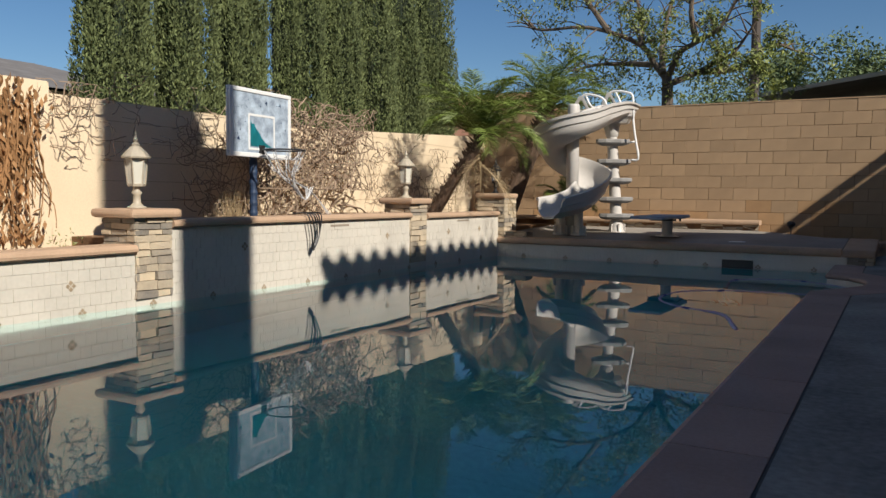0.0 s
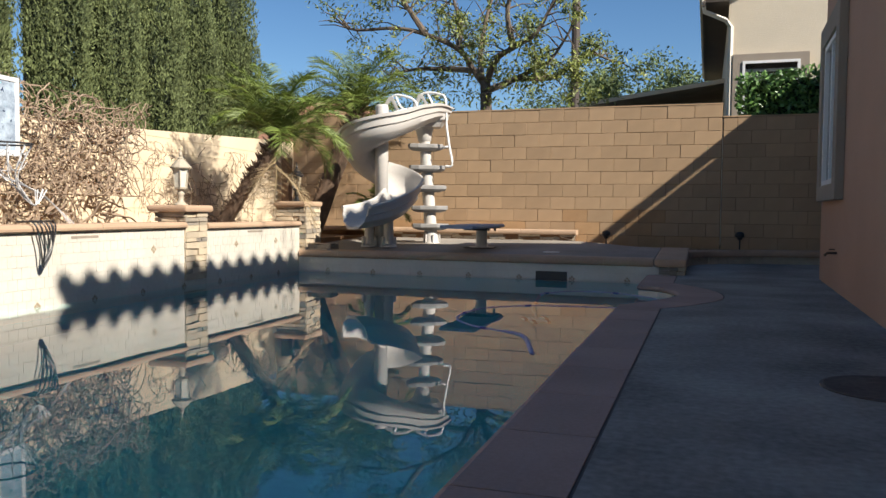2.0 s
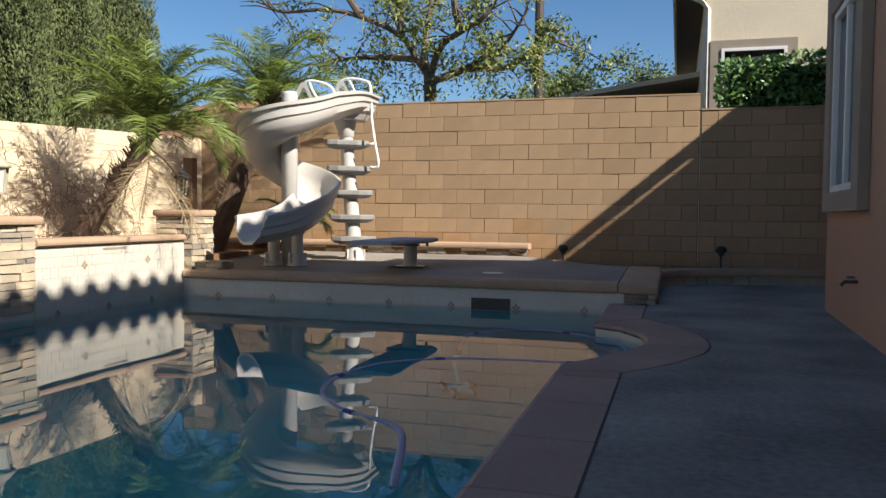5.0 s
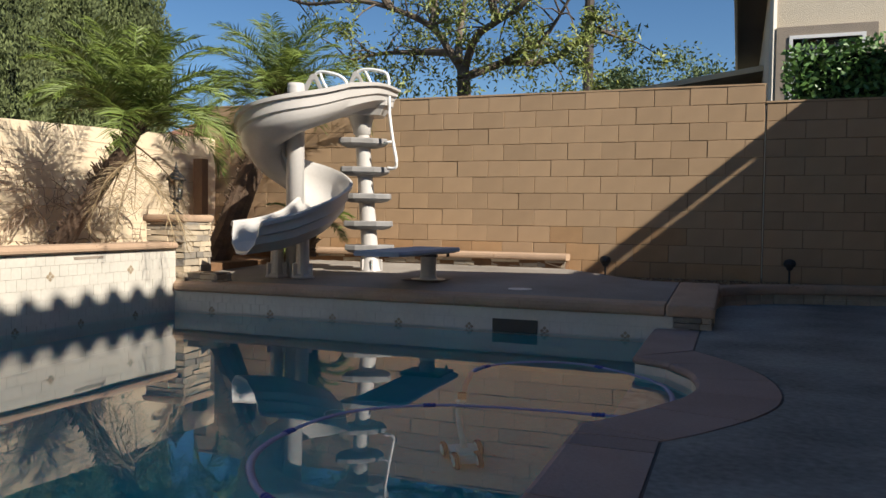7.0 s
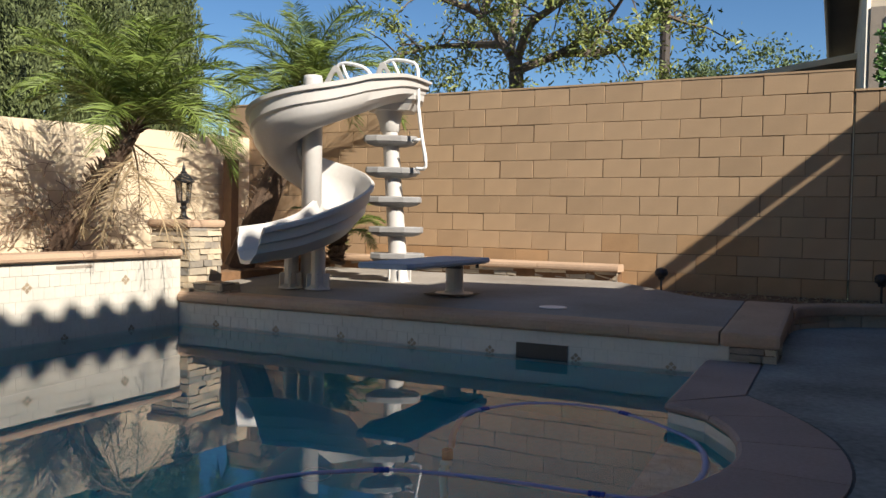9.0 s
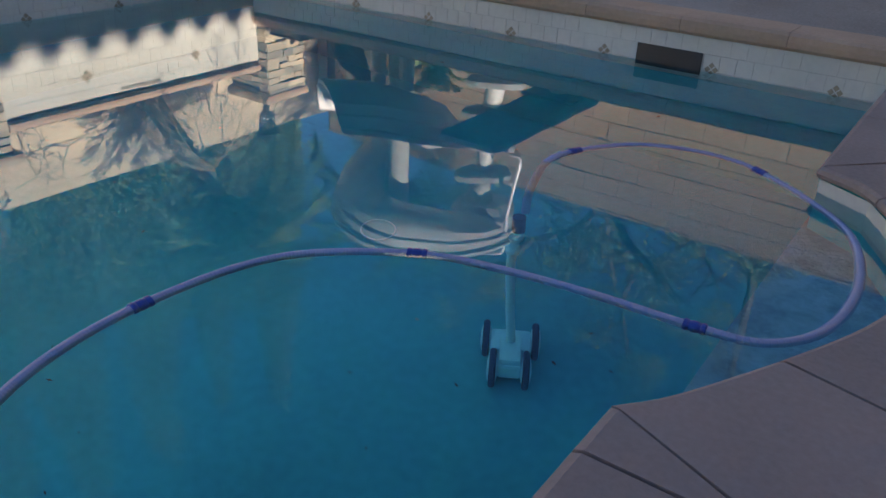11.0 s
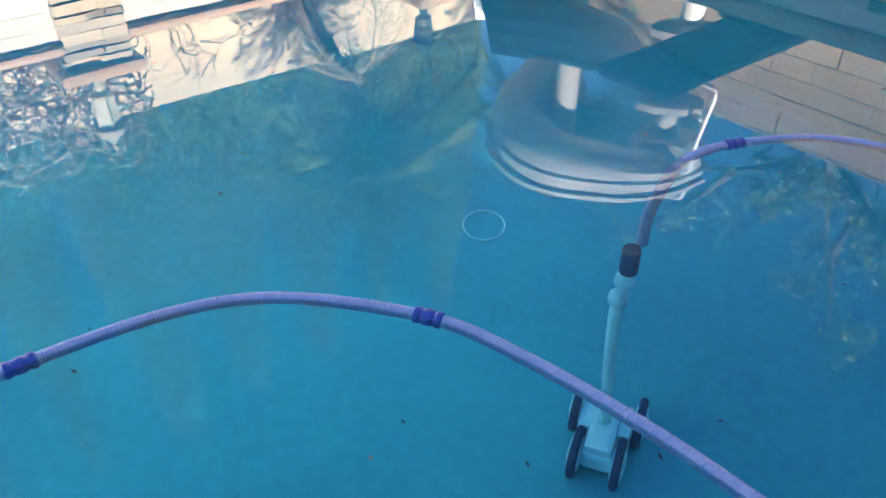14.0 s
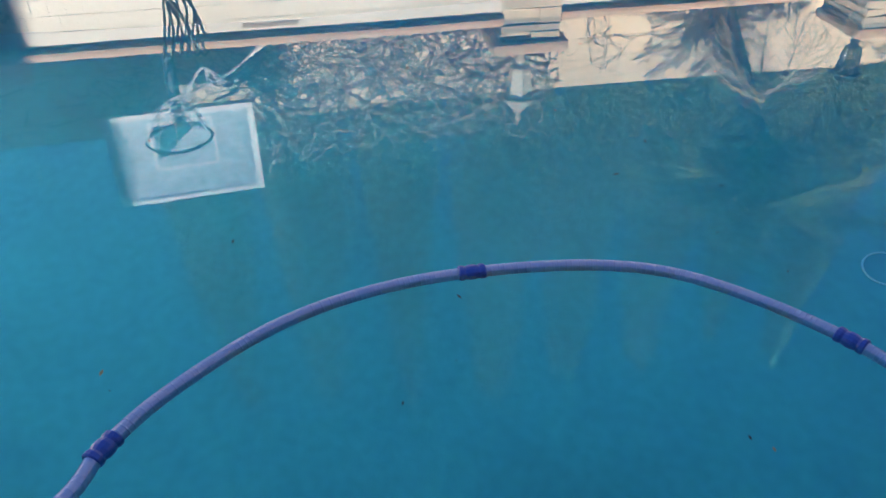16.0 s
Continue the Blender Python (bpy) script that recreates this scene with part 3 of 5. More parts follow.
# skimmer opening, deck lid and round cover
bm = bmesh.new()
box(bm, -1.64, -1.215, YE - 0.012, YE - 0.004, -0.20, 0.0)
sk = tagged(part("skimmer", bm, BLACK), "dark rectangular skimmer opening at the waterline", "skimmer", kind="structure")
bm = bmesh.new()
lathe(bm, [(0.30, 0.0), (0.30, 0.006), (0.285, 0.009), (0.26, 0.006), (0.03, 0.006)], (1.37, 5.38, 0.001), 32)
tagged(part("drain_cover", bm, mat("dark cover", (0.035, 0.035, 0.037), 0.5, 0.6, 5, 30, 0.6)), "round dark access cover set in the deck", "cover", kind="structure")
bm = bmesh.new()
lathe(bm, [(0.12, 0.0), (0.12, 0.006), (0.1, 0.008), (0.02, 0.007)], (-1.55, 12.55, zd(12.55)), 20)
tagged(part("skimmer_lid", bm, WHITE), "round off-white skimmer lid in the raised deck", "lid", kind="structure")
# hose bib on the house wall
bib = thing("garden_tap", (xh(10.4), 10.4, 0.40), 0, "small tarnished brass tap on the peach wall", "tap")
bm = bmesh.new()
tube(bm, [(0.0, 0, 0), (-0.09, 0, 0), (-0.12, 0, -0.03)], 0.014)
part("spout", bm, FASCIA, bib)
bm = bmesh.new()
lathe(bm, [(0.03, 0), (0.03, 0.012)], (-0.05, 0, 0.03), 10)
part("wheel", bm, FASCIA, bib)


# ---- lamps on the pillars ----
def post_lamp(at, h, metal, label):
    t = thing("post_lamp", at, 0, label, "lamp", "lamps on the pillars")
    s = h / 0.6
    bm = bmesh.new()
    lathe(bm, [(0.075, 0), (0.075, 0.012), (0.05, 0.02), (0.03, 0.045), (0.028, 0.10), (0.042, 0.12), (0.028, 0.14), (0.03, 0.165), (0.055, 0.18)], n=16, m=Matrix.Scale(s, 4))
    part("stem", bm, metal, t, smooth=True)
    bm = bmesh.new()
    lathe(bm, [(0.060, 0.185), (0.082, 0.385)], n=6, m=Matrix.Scale(s, 4))
    part("shade", bm, FROSTED if metal is LAMPTAN else LAMPGLASS, t, "frosted lantern glass")
    for k in range(6):
        a = 2 * math.pi * k / 6
        bm = bmesh.new()
        tube(bm, [(0.064 * s * math.cos(a), 0.064 * s * math.sin(a), 0.18 * s), (0.086 * s * math.cos(a), 0.086 * s * math.sin(a), 0.39 * s)], 0.006 * s, 4)
        part("rib", bm, metal, t)
    bm = bmesh.new()
    lathe(bm, [(0.066, 0.17), (0.070, 0.19), (0.05, 0.192)], n=6, m=Matrix.Scale(s, 4))
    part("ring", bm, metal, t)
    bm = bmesh.new()
    lathe(bm, [(0.108, 0.385), (0.112, 0.397), (0.085, 0.43), (0.05, 0.47), (0.032, 0.48), (0.034, 0.495), (0.014, 0.51), (0.02, 0.53), (0.008, 0.56), (0.003, 0.60)], n=12, m=Matrix.Scale(s, 4))
    part("cap", bm, metal, t)
    return t


post_lamp((-5.46, 4.87, 0.745), 0.70, LAMPTAN, "tan painted lantern with frosted glass on the low stone pillar")
post_lamp((-5.43, 9.38, 0.84), 0.68, LAMPTAN, "tan painted lantern with frosted glass on the middle stone pillar")
post_lamp((-5.38, 12.13, 0.92), 0.59, BLACK, "black metal lantern with clear glass on the corner stone pillar")

# ---- basketball hoop ----
HB = Vector((-5.76, 6.82, 0))
hoop = thing("basketball_hoop", (HB.x, HB.y, 0.44), 5, "poolside basketball hoop with a weathered clear backboard and frayed net", "basketball hoop")
bm = bmesh.new()
box(bm, -0.02, 0.02, -0.55, 0.55, 0.85, 1.60, 0.012)
board = part("backboard", bm, mat("scuffed acrylic", (0.42, 0.50, 0.58), 0.3, 0.35, 9, 60, 0.1, dirt=(0.22, 0.27, 0.36)), hoop, "scuffed translucent blue-grey backboard")
bm = bmesh.new()
for d in ((-0.55, 0.55, 1.555, 1.60), (-0.55, 0.55, 0.85, 0.90), (-0.55, -0.50, 0.90, 1.555), (0.50, 0.55, 0.90, 1.555)):
    box(bm, -0.03, 0.03, *d, 0.008)
part("edge", bm, WHITE, board, "white moulded edge")
bm = bmesh.new()
for d in ((-0.24, 0.24, 1.305, 1.33), (-0.24, 0.24, 0.93, 0.955), (-0.24, -0.215, 0.955, 1.305), (0.215, 0.24, 0.955, 1.305)):
    box(bm, 0.0205, 0.0235, *d)
part("target", bm, WHITE, board)
bm = bmesh.new()
prof = [(-0.20, 0.97), (0.20, 0.97), (0.10, 1.0), (0.02, 1.05), (-0.04, 1.12), (-0.10, 1.17), (-0.14, 1.23), (-0.17, 1.21), (-0.20, 1.25)]
f = bm.faces.new([bm.verts.new((0.0225, y, z)) for y, z in prof])
bmesh.ops.extrude_face_region(bm, geom=[f])
part("emblem", bm, mat("teal print", (0.02, 0.30, 0.36), 0.2, 0.5), board, "teal wave print")
bm = bmesh.new()
for k in range(46):
    y, z, s = random.uniform(-0.45, 0.45), random.uniform(1.0, 1.5), random.uniform(0.008, 0.03)
    if abs(y) < 0.26 and z < 1.36:
        continue
    bm.faces.new([bm.verts.new((0.0222, y + s * random.uniform(-1.2, 1.2), z + s * random.uniform(-1.4, 1.4))) for _ in range(3)])
part("scuff", bm, NAVY, board)["kind"] = "stuff"
bm = bmesh.new()
tube(bm, [(-0.10, 0, 0), (-0.10, 0, 1.15)], 0.042, 12)
part("pole", bm, BLUEPAD, hoop, "navy padded pole")
for k in range(9):
    bm = bmesh.new()
    lathe(bm, [(0.044, 0), (0.049, 0.03), (0.044, 0.06)], (-0.10, 0, 0.08 + k * 0.115), 12)
    part("padding", bm, BLUEPAD, hoop)
boxed("bracket", (-0.10, 0.03, -0.05, 0.05, 0.88, 0.99), BLACK, hoop, 0.006)
RC, RR = Vector((0.33, 0, 0.93)), 0.23
bm = bmesh.new()
tube(bm, [RC + RR * Vector((math.cos(a), math.sin(a), 0)) for a in [2 * math.pi * k / 28 for k in range(29)]], 0.010, 6, close=False)
tube(bm, [(0.02, 0, 0.93), (0.11, 0, 0.93)], 0.014)
part("rim", bm, BLACK, hoop, "thin dark rim")
rn = random.Random(3)
for k in range(9):
    a = 2 * math.pi * k / 9
    p = RC + RR * Vector((math.cos(a), math.sin(a), 0))
    w = 0.35 if k < 5 else 1.0
    pts = [p, p.lerp(RC, 0.25) + Vector((0, 0, -0.12)), p.lerp(RC, 0.6) + Vector((0.0, 0.08 * w, -0.28)), RC + Vector((0.05 + rn.uniform(-.04, .04), 0.22 * w + 0.08, -0.42)), RC + Vector((0.1, 0.40 * w + 0.12, -0.55)), RC + Vector((0.10, 1.0 * w + rn.uniform(-.1, .1), -0.80 * w - 0.12))]
    bm = bmesh.new()
    tube(bm, smooth_line(pts, 4), 0.006, 4)
    for j in range(2):
        q = smooth_line(pts, 4)[3 + 4 * j]
        a2 = 2 * math.pi * (k + 1) / 9
        p2 = RC + RR * 0.8 * Vector((math.cos(a2), math.sin(a2), 0)) + Vector((0, 0, -0.06 - 0.1 * j))
        tube(bm, [q, (q + p2) / 2 + Vector((0, 0, -0.03)), p2], 0.004, 3)
    part("net_cord", bm, mat("grey cord", (0.55, 0.55, 0.56), 0.15, 0.8) if k == 0 else bpy.data.materials["grey cord"], hoop)

cordt = thing("loose_cord", (0, 0, 0), 0, "loose loops of dark net cord hanging over the raised wall's coping", "cord")
for k in range(3):
    bm = bmesh.new()
    a, b = Vector((-5.20, 6.89, 0.65)), Vector((-5.16, 7.01, 0.26))
    dy = 0.05 * k
    tube(bm, smooth_line([(a.x - 0.15, a.y + dy, a.z + 0.02), (a.x + 0.05, a.y + dy + 0.01, a.z + 0.01), (a.x + 0.07, (a.y + b.y) / 2 + dy, (a.z + b.z) / 2), (b.x + 0.02, b.y - 0.02, b.z + 0.02 * k), (b.x + 0.03, b.y + 0.08, (a.z + b.z) / 2), (a.x + 0.04, a.y + 0.16 + dy, a.z + 0.01), (a.x - 0.15, a.y + 0.2 + dy, a.z + 0.02)], 5), 0.008, 5)
    part("cord", bm, BLACK, cordt)

# ---- water slide ----
AX = Vector((-4.26, 12.74, 0))
slide = thing("water_slide", (AX.x, AX.y, zd(12.74)), 0, "pale grey moulded spiral pool slide with white rails", "slide")
RT, DP = Vector((0.90, 0.44, 0)), Vector((-0.44, 0.90, 0))
ctl = [(0.98, 0.80, 2.08), (0.75, 0.43, 2.00), (0.42, 0.02, 1.82), (0.06, -0.27, 1.64), (-0.26, -0.18, 1.50), (-0.36, 0.10, 1.32), (-0.18, 0.36, 1.10), (0.18, 0.36, 0.90), (0.36, 0.04, 0.70), (0.22, -0.33, 0.52), (-0.08, -0.61, 0.39), (-0.40, -0.82, 0.33)]
path = smooth_line([RT * a + DP * b + Vector((0, 0, z)) for a, b, z in ctl], 7)


def trough(f, width):
    """Height and width factors of the flume's section at f of its length."""
    tall = 0.70 + 0.65 * min(1, f / 0.18) + 0.10 * math.sin(math.pi * max(0, min(1, (f - 0.45) / 0.4)))
    if f > 0.85:
        tall -= (f - 0.85) * 0.8
    return tall, width * (0.90 + 0.24 * max(0, f - 0.7) / 0.3)


shell = [(-0.300, 0.245), (-0.335, 0.235), (-0.330, 0.205), (-0.292, 0.200), (-0.282, 0.125), (-0.252, 0.112), (-0.236, 0.050), (-0.200, 0.030), (-0.110, -0.030)]
shell += [(0.0, -0.036)] + [(-a, b) for a, b in shell[::-1]]
liner = [(-0.300, 0.245), (-0.275, 0.225), (-0.262, 0.14), (-0.225, 0.055), (-0.12, 0.0)]
liner += [(0.0, -0.008)] + [(-a, b) for a, b in liner[::-1]]
bm = bmesh.new()
skins = []
for prof in (shell, liner):
    rings = []
    for i, p in enumerate(path):
        d = path[min(i + 1, len(path) - 1)] - path[max(i - 1, 0)]
        d.z = 0
        d.normalize()
        sd = Vector((d.y, -d.x, 0))
        f = i / (len(path) - 1)
        bank = 0.20 * math.sin(math.pi * f)
        tall, wide = trough(f, 1.0)
        lip = 0.10 * max(0, (f - 0.93) / 0.07)
        rings.append([bm.verts.new(p + sd * a * wide + d * lip * (0.245 - b) * 2 + Vector((0, 0, b * tall - a * bank))) for a, b in prof])
    for A, B in zip(rings, rings[1:]):
        for k in range(len(prof) - 1):
            bm.faces.new((A[k], A[k + 1], B[k + 1], B[k]))
    skins.append(rings)
for e in (0, -1):
    o, n_ = skins[0][e], skins[1][e]
    loop = [bm.edges.get((a, b)) for a, b in zip(o, o[1:])] + [bm.edges.get((a, b)) for a, b in zip(n_, n_[1:])]
    bmesh.ops.bridge_loops(bm, edges=loop)
bmesh.ops.remove_doubles(bm, verts=bm.verts[:], dist=0.0005)
bmesh.ops.recalc_face_normals(bm, faces=bm.faces[:])
flume = part("flume", bm, SLIDE, slide, "", True)
flume.data.set_sharp_from_angle(angle=radians(38))
bm = bmesh.new()
lathe(bm, [(0.105, 0.0), (0.10, 2.15), (0.09, 2.19)], tuple(RT * 0.02 + DP * 0.05), 18)
part("column", bm, SLIDE, slide, "", True)
for a, b in ((-0.17, -0.02), (0.12, -0.12)):
    c = RT * a + DP * b
    bm = bmesh.new()
    lathe(bm, [(0.13, 0), (0.13, 0.02), (0.085, 0.05), (0.075, 0.2), (0.07, 0.50)], tuple(c), 14)
    foot = part("foot", bm, SLIDE, slide)
    for k in range(6):
        bm = bmesh.new()
        box(bm, 0.06, 0.125, -0.012, 0.012, 0, 0.16, m=Matrix.Translation(c) @ Matrix.Rotation(2 * math.pi * k / 6, 4, "Z"))
        part("gusset", bm, SLIDE, foot)
ST = Vector((-3.80, 13.85, 0)) - AX
LEAN = RT * -0.075
bm = bmesh.new()
lathe(bm, [(0.15, 0), (0.15, 0.02), (0.125, 0.06), (0.105, 0.25), (0.09, 1.70), (0.11, 1.72), (0.12, 1.80), (0.16, 1.93)], tuple(ST), 18)
for v in bm.verts:
    v.co += LEAN * v.co.z
stc = part("stair_column", bm, SLIDE, slide, "", True)
stc.data.set_sharp_from_angle(angle=radians(40))
for k in range(6):
    bm = bmesh.new()
    box(bm, 0.07, 0.145, -0.012, 0.012, 0, 0.17, m=Matrix.Translation(ST) @ Matrix.Rotation(2 * math.pi * k / 6, 4, "Z"))
    part("gusset", bm, SLIDE, stc)
TR = [0.345, 0.64, 0.975, 1.30, 1.65]
for k, z in enumerate(TR):
    # a scooped step: deep boss round the column, thin lip, flat ribbed top
    pr = [(-0.34, -0.04), (-0.33, -0.13), (-0.20, -0.20), (0.10, -0.22), (0.30, -0.17), (0.34, -0.06), (0.33, 0.08), (0.24, 0.15), (-0.18, 0.14), (-0.31, 0.06)]
    turn = Matrix.Rotation(radians(3 * k), 3, "Z")
    c = ST + LEAN * z + Vector((0, 0, z))
    levels = []
    for scale, h in ((0.62, -0.105), (0.86, -0.085), (1.0, -0.055), (1.0, -0.008), (0.975, 0.006), (0.94, 0.0)):
        levels.append([(c + turn @ ((RT * a + DP * b) * scale * 0.9) + Vector((0, 0, h))) for a, b in pr])
    bm = bmesh.new()
    rings = [[bm.verts.new(p) for p in lv] for lv in levels]
    for A, B in zip(rings, rings[1:]):
        for i in range(len(pr)):
            bm.faces.new((A[i], A[(i + 1) % len(pr)], B[(i + 1) % len(pr)], B[i]))
    bm.faces.new(rings[0][::-1])
    bm.faces.new(rings[-1])
    part("tread", bm, TREAD, slide, "grey ribbed stair tread")
pl = [(-0.16, -0.34), (0.30, -0.30), (0.40, -0.10), (0.38, 0.24), (-0.15, 0.34), (-0.30, 0.05)]
bm = bmesh.new()
rings = []
for sc, h in ((0.74, 1.93), (0.86, 2.00), (0.98, 2.04), (1.0, 2.10), (1.0, 2.21), (0.96, 2.22), (0.93, 2.12)):
    rings.append([bm.verts.new(ST + LEAN * 2 + RT * (a * sc) + DP * (b * sc) + Vector((0, 0, h))) for a, b in pl])
for A, B in zip(rings, rings[1:]):
    for i in range(6):
        bm.faces.new((A[i], A[(i + 1) % 6], B[(i + 1) % 6], B[i]))
bm.faces.new(rings[0][::-1])
bm.faces.new(rings[-1])
part("platform", bm, SLIDE, slide)


def at_slide(*pts):
    return [Vector(p) - Vector((AX.x, AX.y, zd(12.74))) for p in pts]


R1 = at_slide((-4.07, 13.70, 2.53), (-3.98, 13.70, 2.67), (-3.85, 13.70, 2.72), (-3.64, 13.70, 2.69), (-3.53, 13.70, 2.60), (-3.51, 13.70, 2.19), (-3.46, 13.70, 1.85), (-3.41, 13.70, 1.60), (-3.43, 13.70, 1.52), (-3.53, 13.70, 1.52))
bm = bmesh.new()
tube(bm, smooth_line(R1, 5), 0.020, 8)
tube(bm, smooth_line(at_slide((-3.85, 13.70, 2.72), (-3.79, 13.70, 2.61), (-3.72, 13.70, 2.48), (-3.63, 13.70, 2.41)), 4), 0.018, 8)
tube(bm, at_slide((-3.47, 13.70, 1.84), (-3.58, 13.70, 1.82)), 0.018, 8)
part("handrail", bm, WHITEMETAL, slide, "white curved handrail", True)
bm = bmesh.new()
tube(bm, smooth_line(at_slide((-4.45, 13.30, 2.43), (-4.34, 13.30, 2.57), (-4.24, 13.30, 2.64), (-4.03, 13.30, 2.60), (-3.91, 13.30, 2.53), (-3.87, 13.30, 2.44)), 5), 0.020, 8)
tube(bm, smooth_line(at_slide((-4.24, 13.30, 2.64), (-4.20, 13.30, 2.53), (-4.12, 13.30, 2.42), (-3.99, 13.30, 2.39)), 4), 0.018, 8)
part("handrail", bm, WHITEMETAL, slide, "white curved handrail", True)
for foot_a, foot_b, apex in (((-4.12, 13.66, 2.40), (-3.74, 13.66, 2.40), (-3.97, 13.68, 2.70)), ((-4.56, 13.28, 2.30), (-4.14, 13.28, 2.34), (-4.33, 13.29, 2.62))):
    A, B, C = at_slide(foot_a, foot_b, apex)
    mid = (A + B + C) / 3
    outer3 = [A, B, C + (B - A) * 0.10, C - (B - A) * 0.06]
    inner3 = [mid.lerp(A, 0.35), mid.lerp(B, 0.62), mid.lerp(C, 0.62) + (B - A) * 0.06, mid.lerp(C, 0.55) - (B - A) * 0.02]
    bm = bmesh.new()
    off = DP * 0.022
    ring4 = [[bm.verts.new(p + w) for p in pts] for pts, w in ((outer3, -off), (inner3, -off), (inner3, off), (outer3, off))]
    for R_, S_ in zip(ring4, ring4[1:] + ring4[:1]):
        for i in range(4):
            bm.faces.new((R_[i], R_[(i + 1) % 4], S_[(i + 1) % 4], S_[i]))
    bmesh.ops.recalc_face_normals(bm, faces=bm.faces[:])
    bmesh.ops.bevel(bm, geom=bm.edges[:], offset=0.008, segments=2, affect="EDGES")
    part("rail_fin", bm, SLIDE, slide, "white moulded fin with an opening")

# ---- diving stand ----
DB = Vector((-2.70, 12.98, zd(12.98)))
dive = thing("diving_board", tuple(DB), 0, "short grey diving board on a pedestal stand", "diving board")
bm = bmesh.new()
tip, butt = Vector((0.07, -1.51, 0.335)), Vector((0.07, 0.14, 0.335))
dd = (butt - tip).normalized()
sdv = Vector((dd.y, -dd.x, 0))
sec = []
for f, w in ((0, 0.22), (0.04, 0.25), (0.96, 0.26), (1, 0.23)):
    c = tip.lerp(butt, f)
    sec.append([bm.verts.new(c + sdv * a + Vector((0, 0, b))) for a, b in ((-w, -0.02), (w, -0.02), (w + .01, 0.0), (w, 0.025), (-w, 0.025), (-w - .01, 0.0))])
for A, B in zip(sec, sec[1:]):
    for i in range(6):
        bm.faces.new((A[i], A[(i + 1) % 6], B[(i + 1) % 6], B[i]))
bm.faces.new(sec[0][::-1])
bm.faces.new(sec[-1])
part("board", bm, mat("grey board", (0.34, 0.38, 0.44), 0.15, 0.7, 3, 60, 0.3), dive, "grey-blue textured board")
bm = bmesh.new()
lathe(bm, [(0.19, 0), (0.19, 0.012), (0.10, 0.02), (0.085, 0.05), (0.085, 0.30)], n=16)
part("pedestal", bm, SLIDE, dive)
bm = bmesh.new()
box(bm, -0.24, 0.24, -0.22, 0.22, 0.295, 0.325, 0.006)
box(bm, -0.20, 0.20, -0.30, -0.24, 0.265, 0.295, 0.006)
part("frame", bm, BLACK, dive, "black spring frame")
bm = bmesh.new()
box(bm, -0.22, 0.22, -0.22, 0.22, 0.0, 0.008)
part("base_plate", bm, FASCIA, dive)
for a in (-0.16, 0.16):
    bm = bmesh.new()
    lathe(bm, [(0.018, 0), (0.018, 0.06)], (a, 0.18, 0.25), 8)
    part("bolt", bm, BLACK, dive)


# ---- bed lights ----
def path_light(at):
    t = thing("path_light", at, 0, "small black mushroom path light on a stake", "lamp", "path lights in the bed")
    bm = bmesh.new()
    lathe(bm, [(0.012, 0), (0.012, 0.2)], n=8)
    part("stake", bm, BLACK, t)
    bm = bmesh.new()
    lathe(bm, [(0.03, 0.17), (0.04, 0.2), (0.065, 0.22), (0.07, 0.25), (0.055, 0.285), (0.02, 0.30)], n=14)
    part("head", bm, BLACK, t)


path_light((-1.02, 14.55, 0.2))
path_light((1.05, 15.0, 0.2))

# ---- pool cleaner and its hose ----
FL = [(-0.976, 7.22), (-1.095, 7.28), (-1.23, 7.395), (-1.389, 7.605), (-1.475, 7.83), (-1.502, 8.096), (-1.465, 8.42), (-1.351, 8.644), (-1.085, 8.861), (-0.838, 8.942), (-0.524, 8.991), (-0.191, 9.013), (0.0, 9.06), (0.12, 9.25), (0.14, 9.6), (0.04, 9.98), (-0.175, 10.233), (-0.41, 10.408), (-0.554, 10.47), (-0.764, 10.466), (-0.982, 10.355), (-1.134, 10.123), (-1.174, 9.907)]
hpts = [(-0.50, 6.3, W - 0.01), (-0.72, 7.0, W - 0.005)] + [(x, y, W - 0.013) for x, y in FL] + [(-1.17, 9.80, -0.25), (-1.18, 9.77, -0.42), (-1.19, 9.78, -0.60)]
hose = thing("pool_hose", (0, 0, 0), 0, "lilac corrugated cleaner hose floating on the water", "hose")
line = smooth_line(hpts, 10)
bm = bmesh.new()
tube(bm, line, 0.019, 10)
part("hose", bm, HOSE, hose, "", True)
bm = bmesh.new()
s = 0.0
for a, b in zip(line, line[1:]):
    L = (b - a).length
    if L < 1e-6:
        continue
    k = int(L / 0.012)
    d = (b - a).normalized()
    for j in range(k):
        c = a + d * (j + 0.5) * 0.012
        m4 = Matrix.Translation(c) @ d.to_track_quat("Z", "Y").to_matrix().to_4x4()
        lathe(bm, [(0.0188, -0.003), (0.0198, 0), (0.0188, 0.003)], n=10, m=m4)
part("corrugation", bm, HOSE, hose, "", True)["kind"] = "stuff"
for cx, cy in ((-1.085, 8.861), (-0.191, 9.013), (-0.41, 10.408), (-1.14, 10.11), (-1.50, 8.09), (-1.09, 7.28)):
    i = min(range(len(line)), key=lambda j: (line[j] - Vector((cx, cy, W))).length)
    d = (line[i + 1] - line[i - 1]).normalized()
    m4 = Matrix.Translation(line[i]) @ d.to_track_quat("Z", "Y").to_matrix().to_4x4()
    bm = bmesh.new()
    lathe(bm, [(0.021, -0.034), (0.0245, -0.031), (0.0245, -0.022), (0.0215, -0.016), (0.0245, -0.006), (0.0245, 0.006), (0.0215, 0.016), (0.0245, 0.022), (0.0245, 0.031), (0.021, 0.034)], n=16, m=m4)
    part("coupling", bm, COUPLE, hose, "deep blue hose coupling")

